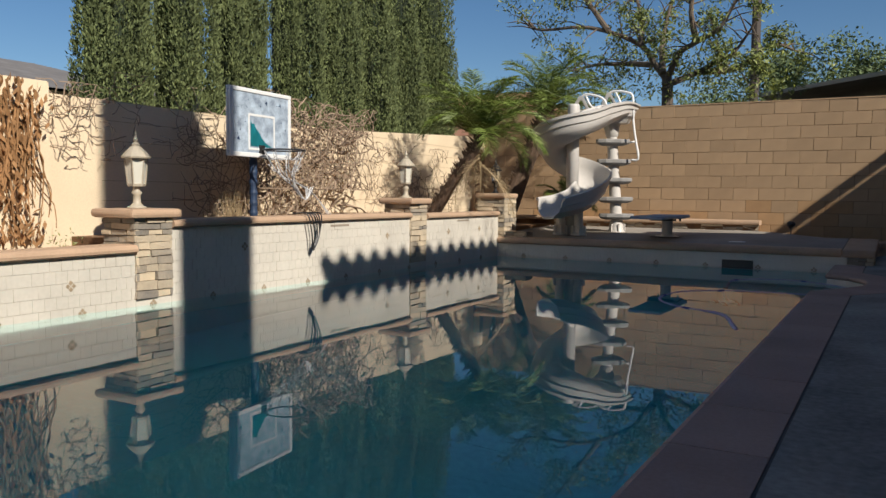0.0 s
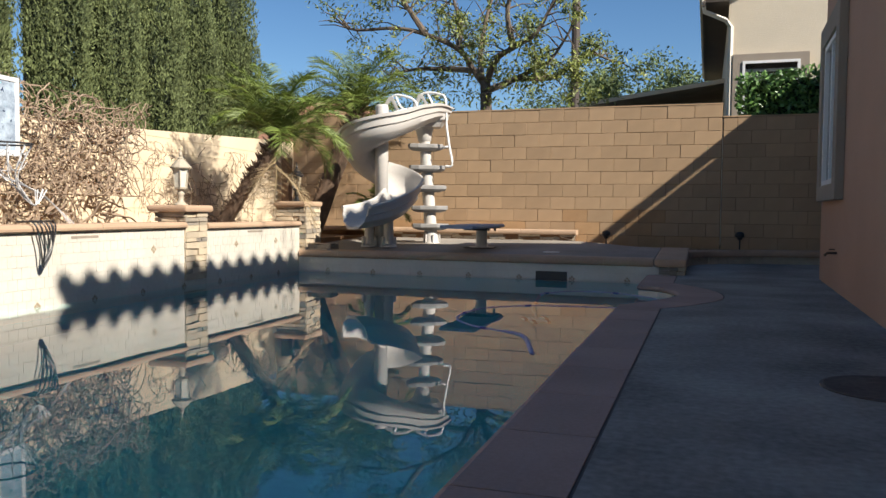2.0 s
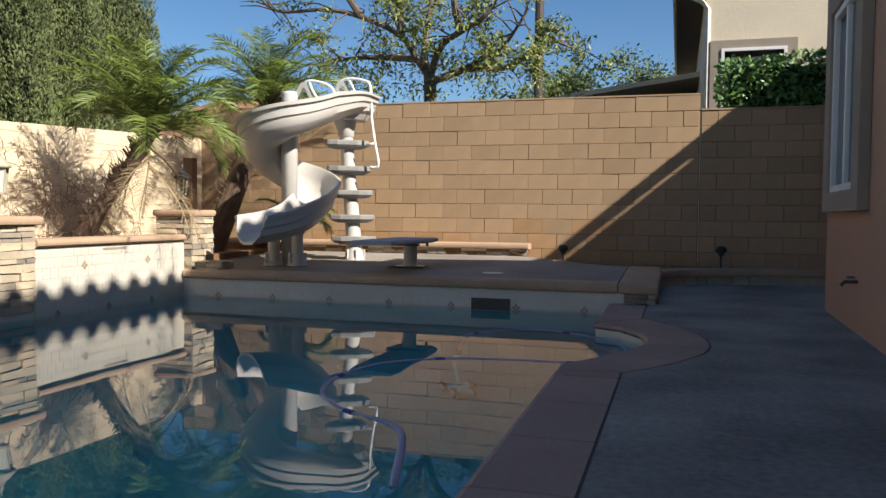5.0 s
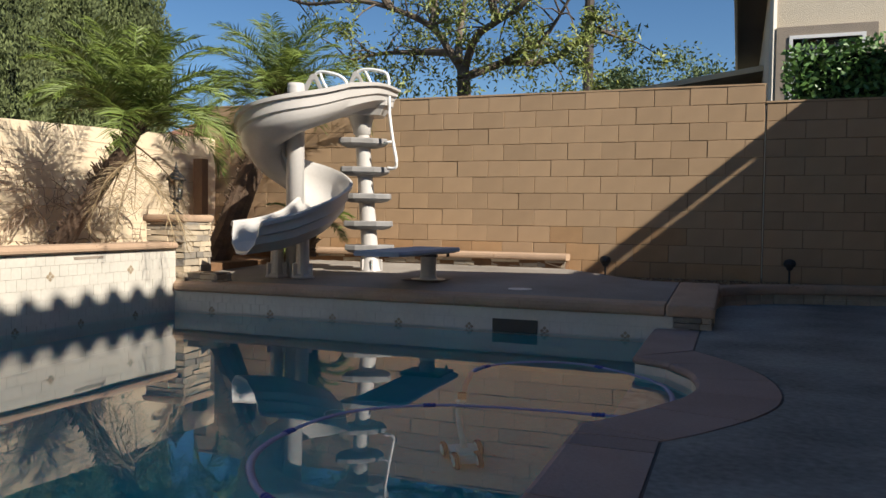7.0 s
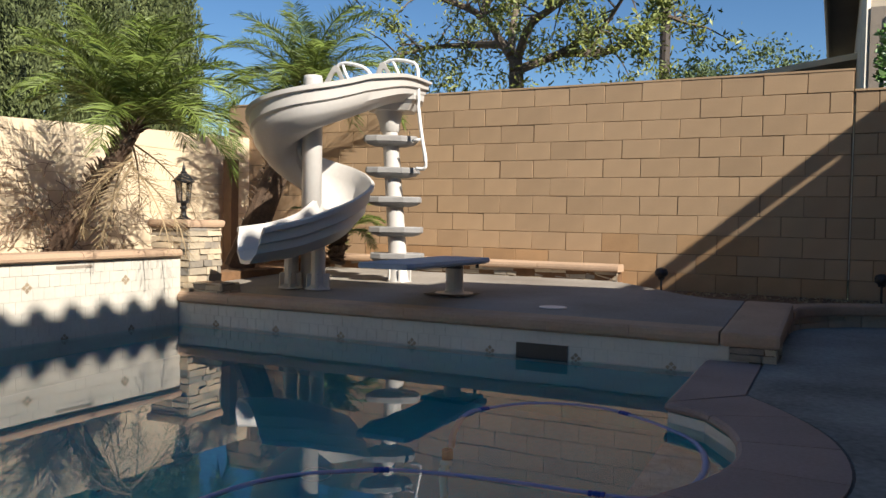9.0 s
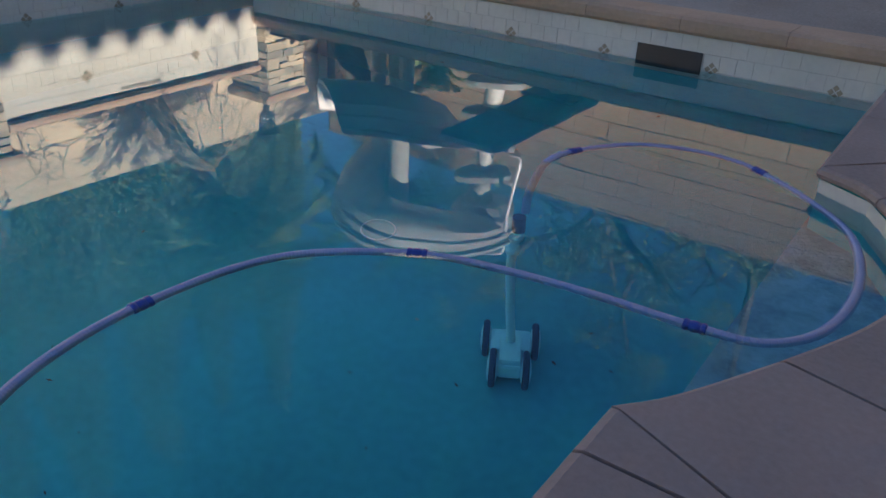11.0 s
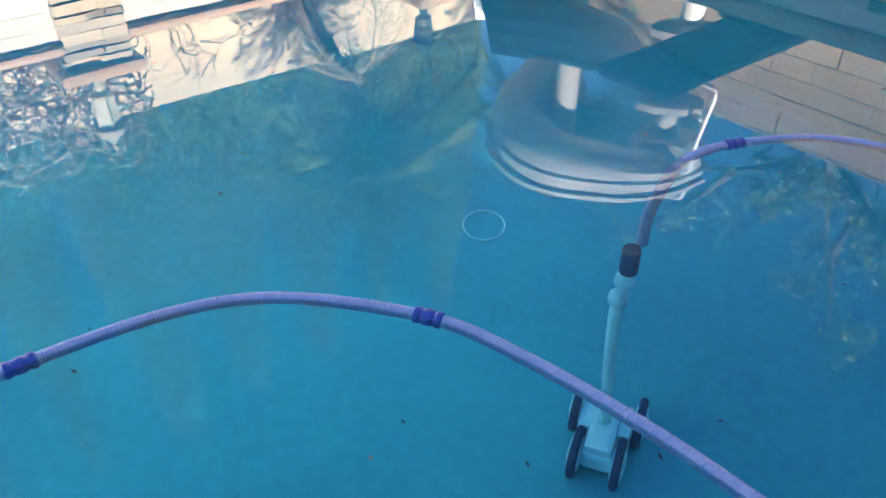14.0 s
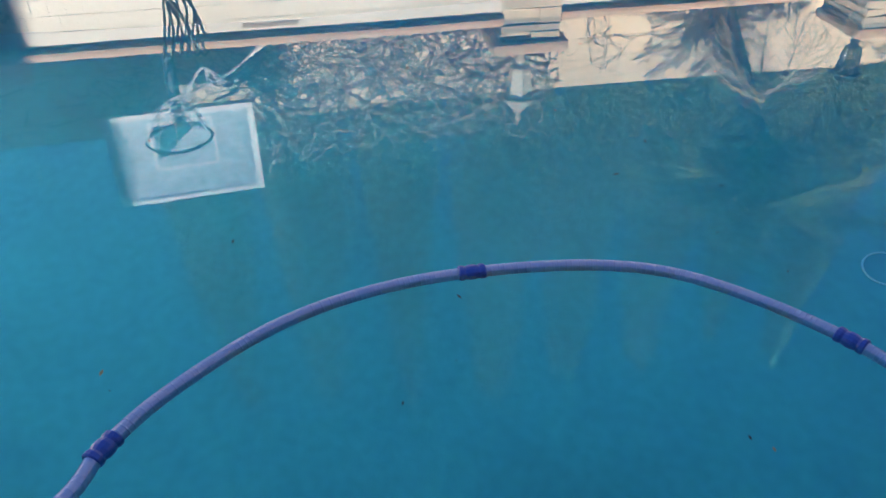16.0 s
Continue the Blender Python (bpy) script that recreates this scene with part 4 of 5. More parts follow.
RB = Vector((-1.16, 9.70, DEEP))
robot = thing("pool_cleaner", tuple(RB), 30, "pale cyan suction pool cleaner with navy wheels on the pool floor", "pool cleaner")
bm = bmesh.new()
box(bm, -0.055, 0.055, -0.13, -0.01, 0.05, 0.15, 0.02)
box(bm, -0.095, 0.095, -0.02, 0.12, 0.05, 0.15, 0.02)
box(bm, -0.05, 0.05, -0.12, 0.06, 0.13, 0.185, 0.018)
part("body", bm, ROBOT, robot)
for x in (-0.115, 0.115):
    for y in (-0.095, 0.085):
        bm = bmesh.new()
        m4 = Matrix.Translation((x * (0.66 if y < 0 else 1.0), y * 1.05, 0.095)) @ Matrix.Rotation(radians(90), 4, "Y")
        lathe(bm, [(0.04, -0.016), (0.088, -0.015), (0.098, -0.007), (0.098, 0.007), (0.088, 0.015), (0.04, 0.016)], n=22, m=m4)
        wh = part("wheel", bm, NAVY, robot, "navy ribbed wheel")
        bm = bmesh.new()
        lathe(bm, [(0.030, -0.026), (0.066, -0.019), (0.066, 0.019), (0.030, 0.026)], n=16, m=m4)
        part("hub", bm, ROBOT, wh)
neck = smooth_line([Vector((0, 0, 0.2)), Vector((-0.02, 0.03, 0.5)), Vector((-0.03, 0.05, 0.85)), Vector((-0.01, 0.05, 1.10))], 6)
bm = bmesh.new()
tube(bm, neck, 0.021, 10)
tube(bm, [neck[-6], neck[-5]], 0.034, 12)
tube(bm, [neck[-3], neck[-2]], 0.034, 12)
part("neck", bm, ROBOT, robot, "", True)
bm = bmesh.new()
tube(bm, [neck[-1], neck[-1] + Vector((0.0, 0.0, 0.14))], 0.030, 12)
part("cuff", bm, NAVY, robot)
bm = bmesh.new()
RG = Vector((-2.31, 10.13, DEEP + 0.012))
tube(bm, [RG + 0.098 * Vector((math.cos(a), math.sin(a), 0)) for a in [2 * math.pi * k / 36 for k in range(37)]], 0.005, 6, close=False)
tagged(part("floor_drain", bm, ROBOT), "pale ring of a round drain in the pool floor", "drain", kind="structure")
bm = bmesh.new()
rn = random.Random(8)
for k in range(60):
    x, y, a, s = rn.uniform(XL + 0.3, -0.6), rn.uniform(5, 11.5), rn.uniform(0, 6.3), rn.uniform(0.006, 0.02)
    u, v = Vector((math.cos(a), math.sin(a), 0)) * s, Vector((-math.sin(a), math.cos(a), 0)) * s * 0.35
    c = Vector((x, y, DEEP + 0.005))
    bm.faces.new([bm.verts.new(c + q) for q in (-u, v, u, -v)])
tagged(part("sunk_leaf", bm, FASCIA), "small dark leaves on the pool floor", "leaves", kind="stuff")
bm = bmesh.new()
for k in range(26):
    x, y, a, s = rn.uniform(XL + 0.3, -0.6), rn.uniform(3, 11.5), rn.uniform(0, 6.3), rn.uniform(0.006, 0.016)
    u, v = Vector((math.cos(a), math.sin(a), 0)) * s, Vector((-math.sin(a), math.cos(a), 0)) * s * 0.4
    c = Vector((x, y, W + 0.003))
    bm.faces.new([bm.verts.new(c + q) for q in (-u, v, u, -v)])
tagged(part("floating_leaf", bm, DRYPALM), "small leaf bits floating on the water", "leaves", kind="stuff")


# ---- planting ----
def leafy(bm, c, n, spread, size, rnd, flat=0.35):
    """n small leaves scattered round c."""
    for _ in range(n):
        d = Vector((rnd.gauss(0, 1), rnd.gauss(0, 1), rnd.gauss(0, 0.8)))
        p = c + d * spread * 0.55
        a = Vector((rnd.gauss(0, 1), rnd.gauss(0, 1), rnd.gauss(0, 1))).normalized()
        b = a.cross(Vector((rnd.gauss(0, 1), rnd.gauss(0, 1), rnd.gauss(0, 1)))).normalized()
        s = size * rnd.uniform(0.7, 1.3)
        bm.faces.new([bm.verts.new(p + q) for q in (-a * s, b * s * flat, a * s, -b * s * flat)])


def cypress(at, w, h, seed):
    rnd = random.Random(seed)
    t = thing("cypress_tree", at, 0, "tall dense green columnar cypress tree behind the garden wall", "tree", "row of cypress trees")
    bm = bmesh.new()
    lathe(bm, [(0.09, 0), (0.07, 2), (0.03, h * 0.8)], n=8)
    part("trunk", bm, BARK, t)
    # dark core whose colour paints the shade in the gaps between plumes
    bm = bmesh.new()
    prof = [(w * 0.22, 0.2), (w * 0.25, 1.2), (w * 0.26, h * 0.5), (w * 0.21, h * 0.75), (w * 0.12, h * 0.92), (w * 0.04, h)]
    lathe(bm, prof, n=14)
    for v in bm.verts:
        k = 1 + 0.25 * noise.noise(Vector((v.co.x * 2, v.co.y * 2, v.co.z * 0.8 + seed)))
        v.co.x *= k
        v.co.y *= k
    part("crown_shade_core", bm, SHADECORE, t)
    bm = bmesh.new()

    plumes = []
    for k in range(9):
        a = radians(-88 + 22 * k) + rnd.uniform(-0.14, 0.14)
        plumes.append((a, w * rnd.uniform(0.26, 0.45), w * rnd.uniform(0.085, 0.14), rnd.uniform(0.70, 1.0) * h, rnd.uniform(0, 6)))
    plumes.append((radians(150), w * 0.25, w * 0.2, h * 0.97, 1.0))
    for a0, off, rr, ht, ph in plumes:
        for _ in range(int(470 * w)):
            z = rnd.uniform(0.9, ht) if rnd.random() < 0.8 else rnd.uniform(1.4, 4)
            f = z / ht
            k = (1 - f ** 3) * (0.75 + 0.25 * math.sin(z * 1.7 + ph)) + 0.12
            a = a0 + rnd.uniform(-1.7, 1.7)
            o = off * min(1, 0.25 + 1.5 * (1 - f)) * (0.9 + 0.1 * math.sin(z * 2.6 + ph))
            c = Vector((math.cos(a0) * o, math.sin(a0) * o, z))
            base = c + Vector((math.cos(a), math.sin(a), 0)) * rr * k * rnd.uniform(0.85, 1.15)
            out = Vector((math.cos(a) * 0.3, math.sin(a) * 0.3, 1)).normalized()
            L = rnd.uniform(0.10, 0.24)
            for j in range(6):
                p = base + out * L * j / 6 + Vector([rnd.gauss(0, 0.020) for _ in range(3)])
                u = (out + Vector([rnd.gauss(0, 0.4) for _ in range(3)])).normalized()
                sd = u.cross(Vector((rnd.gauss(0, 1), rnd.gauss(0, 1), rnd.gauss(0, 1)))).normalized()
                q, s = rnd.uniform(0.04, 0.085), rnd.uniform(0.007, 0.012)
                bm.faces.new([bm.verts.new(c2) for c2 in (p - sd * s, p + u * q * 0.5 + sd * s, p + u * q, p + u * q * 0.4 - sd * s * 1.4)])
    part("foliage", bm, CYPRESS, t)
    return t


rn = random.Random(4)
for k, (ty, w) in enumerate(((6.62, 1.2), (7.66, 1.08), (8.78, 1.08), (9.93, 1.14), (11.03, 1.2), (12.13, 1.2), (13.25, 1.22), (14.33, 1.15))):
    cypress((-8.0 + rn.uniform(-0.06, 0.06), ty, 0), w, rn.uniform(6.7, 7.3), 10 + k)


def frond(bm, base, ang, lift, L, droop, rnd, leaf=0.28, width=0.010, n=40):
    """A feather leaf: a drooping rib with narrow, folded, hanging leaflets on both sides."""
    pts = []
    p, e = Vector(base), lift
    steps = 14
    sway = rnd.uniform(-0.35, 0.35)
    for i in range(steps + 1):
        pts.append(p.copy())
        a = ang + sway * i / steps
        d = Vector((math.cos(a) * math.cos(e), math.sin(a) * math.cos(e), math.sin(e)))
        p += d * L / steps
        e -= droop / steps * (0.4 + 1.2 * i / steps)
    tube(bm, pts, 0.008, 3, radii=[0.011 * (1 - 0.85 * i / steps) + 0.0015 for i in range(steps + 1)])
    for i in range(n):
        f = 0.14 + 0.86 * i / n
        x = f * steps
        j = min(int(x), steps - 1)
        q = pts[j].lerp(pts[j + 1], x - j)
        d = (pts[j + 1] - pts[j]).normalized()
        side = d.cross(Vector((0, 0, 1)))
        side = side.normalized() if side.length > 0.1 else Vector((-math.sin(ang), math.cos(ang), 0))
        up = side.cross(d)
        for s in (-1, 1):
            ll = leaf * (0.35 + 0.65 * math.sin(math.pi * min(1, 0.15 + 0.80 * f))) * rnd.uniform(0.75, 1.15)
            fwd = 0.40 + 0.7 * f + rnd.uniform(-0.25, 0.25)
            dirv = (side * s + d * fwd + up * rnd.uniform(0.1, 0.6)).normalized()
            fall = Vector((0, 0, -ll * rnd.uniform(0.12, 0.42)))
            wv = (d * 0.6 + up * rnd.uniform(-0.8, 0.8)).normalized() * width * 0.5
            m, tip = q + dirv * ll * 0.45 + fall * 0.15, q + dirv * ll + fall
            a, b, c, e1, f1 = [bm.verts.new(v) for v in (q - wv * 0.4, q + wv * 0.4, m + wv, tip, m - wv)]
            bm.faces.new((a, b, c, f1))
            bm.faces.new((f1, c, e1))


def palm(base, crown, seed, fronds, L, label, trunk_r=0.13, leaf=0.48, thin=0):
    rnd = random.Random(seed)
    t = thing("palm_tree", base, 0, label, "palm tree")
    top = Vector(crown) - Vector(base)
    bm = bmesh.new()
    line = [Vector((0, 0, 0)).lerp(top, i / 10) + Vector((0.008 * math.sin(i), 0, 0)) for i in range(11)]
    tube(bm, line, trunk_r, 12, radii=[trunk_r * (1.1 - 0.03 * i) for i in range(11)])
    part("trunk", bm, BARK, t)
    bm = bmesh.new()
    for k in range(420):
        f = rnd.uniform(0.05, 1.03)
        a = rnd.uniform(0, 6.28)
        c = Vector((0, 0, 0)).lerp(top, f)
        d = Vector((math.cos(a), math.sin(a), 0.55)).normalized()
        d = (d + top.normalized() * 0.5 + Vector([rnd.gauss(0, 0.25) for _ in range(3)])).normalized()
        tube(bm, [c + d * trunk_r * 0.5, c + d * (trunk_r + rnd.uniform(0.02, 0.10) * (0.7 + 0.6 * f))], 0.02, 4, radii=[rnd.uniform(0.014, 0.024), 0.005])
    part("leaf_base", bm, BARK, t)["kind"] = "stuff"
    for k in range(fronds):
        bm = bmesh.new()
        a = k * 2.399 + rnd.uniform(-0.2, 0.2)
        tier = k / fronds
        away = math.cos(a - radians(thin)) if thin else 0
        lift = 82 - 66 * tier + rnd.uniform(-8, 8) + max(0, away - 0.2) * 42 * tier
        reach = L * rnd.uniform(0.8, 1.12) * (1 - 0.28 * max(0, away) * tier)
        frond(bm, top + Vector((0, 0, 0.02)), a, radians(lift), reach, radians(70 + 45 * tier - 25 * max(0, away)), rnd, leaf, 0.0115, 84)
        part("frond", bm, PALM, t)
    return t, top


p1_, top1 = palm((-6.08, 11.08, 0.45), (-5.33, 11.42, 1.75), 2, 34, 1.42, "young leaning feather palm with a dark shaggy trunk", 0.095, 0.34, 214)
rn = random.Random(77)
for k in range(9):
    bm = bmesh.new()
    frond(bm, top1 + Vector((0, 0, -0.12 - 0.03 * k)), 1.6 + k * 0.62, radians(-22 - 5 * (k % 5)), rn.uniform(0.85, 1.2), radians(55), rn, 0.22, 0.007, 36)
    part("dry_frond", bm, DRYPALM, p1_, "dry hanging frond")
palm((-6.0, 13.7, 0.32), (-5.30, 14.14, 2.46), 5, 34, 1.4, "feather palm with a leaning trunk behind the slide", 0.165, 0.34)
palm((-4.95, 14.3, 0.42), (-4.92, 14.28, 0.70), 9, 16, 0.7, "low spiky green palm behind the slide", 0.10, 0.20)
boxed("gate_post", (-7.05, -6.9, 14.6, 14.75, 0.1, 1.75), mat("brown wood", (0.2, 0.12, 0.07), 0.3, 0.85, 4, 50, 0.4, stretch=(1, 1, 0.2)))
tagged(bpy.data.objects["gate_post"], "plain brown wooden post by the garden wall", "post", kind="structure")


def vines(name, y0, y1, z0, z1, n, seed, label, thick=0.006, x_out=0.35, start_top=0.5, wander=1.0, down=False):
    """Bare stems that climb and tangle on the garden wall."""
    rnd = random.Random(seed)
    t = thing(name, (0, 0, 0), 0, label, "vine")
    groups = [bmesh.new() for _ in range(6)]
    for k in range(n):
        bm = groups[k % 6]
        y = rnd.uniform(y0, y1)
        hang = rnd.random() < start_top
        z = rnd.uniform(z0 + 0.6 * (z1 - z0), z1) if hang else z0 + rnd.uniform(0, 0.5) * (z1 - z0)
        p = Vector((xp(y) + rnd.uniform(0.02, x_out), y, z))
        d = Vector((rnd.uniform(-0.2, 0.5), rnd.gauss(0, 0.7), rnd.uniform(-0.6, 1.0))).normalized()
        if down:
            d = Vector((0, rnd.gauss(0, 0.15), -1)).normalized()
        pts = [p.copy()]
        for _ in range(rnd.randint(8, 20) if down else rnd.randint(6, 14)):
            d = (d + wander * Vector((rnd.gauss(0, 0.35), rnd.gauss(0, 0.45), rnd.gauss(0, 0.45)))).normalized()
            p = p + d * rnd.uniform(0.04, 0.09)
            p.y = min(max(p.y, y0 - 0.15), y1 + 0.15)
            p.z = min(max(p.z, z0), z1 + 0.12)
            p.x = min(max(p.x, xp(p.y) + 0.015), xp(p.y) + x_out)
            pts.append(p.copy())
        m = len(pts)
        tube(bm, pts, thick, 3, radii=[thick * (1.1 - 0.7 * i / m) for i in range(m)])
    for bm in groups:
        part("stem", bm, VINE, t)["kind"] = "stuff"
    return t


vines("dry_vine", 7.3, 9.9, 0.95, 2.02, 330, 21, "dense tangle of bare dry vines over the garden wall", 0.009, 0.42)
vines("dry_vine", 6.3, 9.0, 0.50, 1.6, 200, 22, "bare vine stems climbing the garden wall", 0.007, 0.2, 0.3, 0.6)
vines("dry_vine", 5.2, 7.3, 1.25, 1.95, 55, 23, "thin bare vines along the top of the garden wall", 0.006, 0.2)
hanging = vines("dry_vine", 4.0, 4.42, 0.40, 1.9, 60, 24, "brown withered creeper hanging down the garden wall", 0.010, 0.16, 1.0, 0.22, True)
bm = bmesh.new()
for k in range(420):
    y, z = rn.gauss(4.2, 0.13), rn.uniform(0.42, 1.88)
    p = Vector((xp(y) + 0.06 + rn.uniform(0, 0.12), y + 0.08 * math.sin(z * 5), z))
    a, b = Vector((rn.gauss(0, 0.4), rn.gauss(0, 0.5), -1)).normalized(), Vector((rn.gauss(0, 1), rn.gauss(0, 1), 0)).normalized()
    s = rn.uniform(0.03, 0.06)
    bm.faces.new([bm.verts.new(p + q) for q in (-a * s, b * s * 0.4, a * s, -b * s * 0.4)])
part("dry_leaf", bm, CREEPER, hanging)["kind"] = "stuff"
for o in hanging.children:
    o.data.materials[0] = CREEPER
vines("dry_vine", 4.6, 5.3, 1.2, 1.8, 28, 25, "few thin bare vine stems on the cream wall", 0.006, 0.1, 0.6)
vines("dry_vine", 10.3, 13.2, 0.5, 1.6, 120, 26, "sparse dry stems below the palm", 0.006, 0.2, 0.3)
vines("dry_vine", 7.2, 9.8, 0.45, 1.9, 46, 27, "thicker bare vine stems on the garden wall", 0.016, 0.3, 0.2, 0.45)
rn = random.Random(6)
grass = thing("dry_grass_clump", (-6.1, 6.75, 0.44), 0, "pale dry grass clump at the foot of the garden wall", "plant")
bm = bmesh.new()
for k in range(160):
    a, r, L = rn.uniform(0, 6.28), rn.uniform(0, 0.45), rn.uniform(0.25, 0.6)
    b = Vector((math.cos(a) * r * 0.4, math.sin(a) * r, 0))
    u = Vector((rn.gauss(0, 0.25), rn.gauss(0, 0.3), 1)).normalized()
    bm.faces.new([bm.verts.new(q) for q in (b - Vector((0, 0.006, 0)), b + Vector((0, 0.006, 0)), b + u * L + Vector((0, 0.08 * rn.gauss(0, 1), 0)))])
part("blade", bm, DRYPALM, grass)["kind"] = "stuff"
weed = thing("small_weed", (-6.0, 4.5, 0.30), 0, "small yellow-green weed in the raised bed", "plant")
bm = bmesh.new()
leafy(bm, Vector((0, 0, 0.10)), 90, 0.16, 0.02, rn)
part("leaves", bm, LEAF, weed)["kind"] = "stuff"
bm = bmesh.new()
for k in range(500):
    x, y = rn.uniform(-1.6, 1.2), rn.uniform(14.6, 15.3)
    leafy(bm, Vector((x, y, 0.206)), 1, 0.02, 0.022, rn)
tagged(part("leaf_litter", bm, DRYPALM), "dry fallen leaves on the bed's soil", "leaves", kind="stuff")

# broad tree behind the block wall
tree = thing("tree", (-4.0, 17.9, 0), 0, "open-crowned tree with yellowing green leaves behind the block wall", "tree")
rt_ = random.Random(12)
T0 = Vector((0, 0, 3.3))
limbs = [
    [(0, 0, 0), (0.02, 0, 1.8), (0, 0, 3.15), (-0.02, 0, 3.5)],
    [(-0.02, 0, 3.45), (-0.33, 0.2, 3.83), (-0.65, 0.1, 4.28), (-1.3, -0.2, 4.58), (-1.96, -0.3, 4.73), (-2.9, -0.3, 4.75), (-3.4, -0.1, 5.0)],
    [(-0.65, 0.1, 4.28), (-0.75, 0.5, 4.9), (-1.0, 0.6, 5.7)],
    [(0.0, 0, 3.5), (0.28, -0.2, 3.98), (0.68, -0.4, 4.15), (1.16, -0.5, 4.39), (1.5, -0.4, 5.0), (1.9, -0.4, 5.5)],
    [(0.0, 0, 3.35), (0.59, 0.4, 3.66), (1.0, 0.3, 3.85), (1.36, 0.2, 4.0), (1.8, 0.1, 4.6)],
    [(0.59, 0.4, 3.66), (1.3, 0.9, 3.75), (2.0, 0.9, 4.2), (2.5, 0.6, 4.0)],
    [(-0.1, 0, 3.6), (-0.3, 0.6, 4.3), (-0.2, 0.8, 5.2), (0.1, 0.9, 6.2)],
    [(-0.3, 0.2, 3.83), (-1.1, 0.8, 4.0), (-1.9, 0.9, 4.05), (-2.5, 0.6, 3.9)],
    [(0.68, -0.4, 4.15), (0.6, -0.6, 4.9), (0.9, -0.7, 5.9)],
    [(-1.3, -0.2, 4.58), (-1.7, -0.4, 5.2), (-2.2, -0.5, 5.9)],
]
bms = bmesh.new()
tips = []
for i, lm in enumerate(limbs):
    pl = smooth_line(lm, 5)
    r0 = 0.15 if i == 0 else 0.075
    tube(bms, pl, r0, 8, radii=[r0 * (1 - 0.75 * k / len(pl)) if i else 0.15 - 0.04 * k / len(pl) for k in range(len(pl))])
    if i:
        for k in range(20):
            q = pl[rt_.randint(len(pl) // 3, len(pl) - 1)]
            d = Vector((rt_.gauss(0, 1), rt_.gauss(0, 0.8), rt_.gauss(0.15, 0.8))).normalized()
            L = rt_.uniform(0.3, 0.8)
            e = q + d * L + Vector((0, 0, rt_.uniform(-0.15, 0.15)))
            tube(bms, [q, q.lerp(e, 0.5) + Vector((0, 0, 0.05)), e], 0.015, 4, radii=[0.02, 0.013, 0.006])
            tips.append(e)
part("limb", bms, WOOD, tree)
bm = bmesh.new()
for e in tips:
    if rt_.random() < (0.9 if e.z < 4.7 else 0.45):
        leafy(bm, e, rt_.randint(45, 100), rt_.uniform(0.16, 0.30), 0.056, rt_, 0.3)
for k in range(34):
    side = rt_.choice((-1.9, -1.0, 0.9, 1.9))
    leafy(bm, Vector((side + rt_.gauss(0, 0.55), rt_.gauss(0.3, 0.5), rt_.uniform(3.1, 4.1))), 85, 0.28, 0.056, rt_, 0.3)
part("leaves", bm, LEAF, tree)["kind"] = "stuff"

# clipped hedge behind the low part of the block wall
hedge = thing("hedge", (0, 0, 0), 0, "clipped glossy green hedge above the block wall", "hedge")
# near-black fill, its colour painting the shade behind the hedge leaves
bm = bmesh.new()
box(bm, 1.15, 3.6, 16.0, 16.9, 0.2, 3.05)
part("leaf_shade_core", bm, SHADECORE, hedge)
bm = bmesh.new()
for k in range(5200):
    x, y = rn.uniform(0.98, 3.7), rn.choice((15.9, 15.95, 16.3, 16.6, 15.85)) + rn.uniform(-0.06, 0.1)
    zt = 3.18 + 0.18 * noise.noise(Vector((x * 1.7, y, 0))) + 0.10 * min(1, (x - 1) * 0.8)
    z = rn.uniform(2.3, zt)
    leafy(bm, Vector((x, y, z)), 1, 0.03, 0.045, rn, 0.5)
part("leaves", bm, HEDGE, hedge)["kind"] = "stuff"

# ---- neighbour's house ----
nb = thing("neighbour_house", (0, 0, 0), 0, "cream stucco neighbouring house with a taupe window surround and brown eaves", "house")
boxed("wall", (0.86, 8, 18.2, 27, 0, 7.5), STUCCO2, nb)
bm = bmesh.new()
prism(bm, [(0.40, 17.75), (0.40, 27.5), (0.86, 27.5), (0.86, 17.75)], 4.86, 4.90)
box(bm, 0.36, 0.40, 17.72, 27.5, 4.78, 5.02)
part("eave", bm, FASCIA, nb, "dark brown eave and soffit")
bm = bmesh.new()
v = [bm.verts.new(p) for p in ((0.34, 17.7, 5.02), (0.34, 27.5, 5.02), (5, 27.5, 7.6), (5, 17.7, 7.6), (0.34, 17.7, 4.94), (0.34, 27.5, 4.94), (5, 27.5, 7.5), (5, 17.7, 7.5))]
for f in ((0, 1, 2, 3), (7, 6, 5, 4), (0, 3, 7, 4)):
    bm.faces.new([v[i] for i in f])
part("roof", bm, ROOF, nb)
boxed("gutter", (0.30, 0.40, 17.7, 27.5, 4.93, 5.04), mat("off-white gutter", (0.62, 0.58, 0.5), 0.08, 0.5), nb, 0.02)
bm = bmesh.new()
tube(bm, [(0.36, 17.72, 4.93), (0.40, 17.9, 4.72), (0.80, 18.12, 4.58), (0.90, 18.15, 4.45), (0.90, 18.15, 0.3)], 0.05, 4)
part("downpipe", bm, bpy.data.materials["off-white gutter"], nb)
nw = part("window", (lambda b: (box(b, 1.15, 2.15, 18.12, 18.19, 2.6, 3.72), b)[1])(bmesh.new()), GLASS, nb)
for d in ((0.95, 1.13, 2.4, 3.90), (2.17, 2.33, 2.4, 3.90), (1.13, 2.17, 3.76, 3.90)):
    boxed("surround", (d[0], d[1], 18.10, 18.2, d[2], d[3]), TRIM, nw)
for d in ((1.13, 1.18, 2.6, 3.76), (2.12, 2.17, 2.6, 3.76), (1.18, 2.12, 3.71, 3.76)):
    boxed("frame", (d[0], d[1], 18.08, 18.15, d[2], d[3]), WHITE, nw)
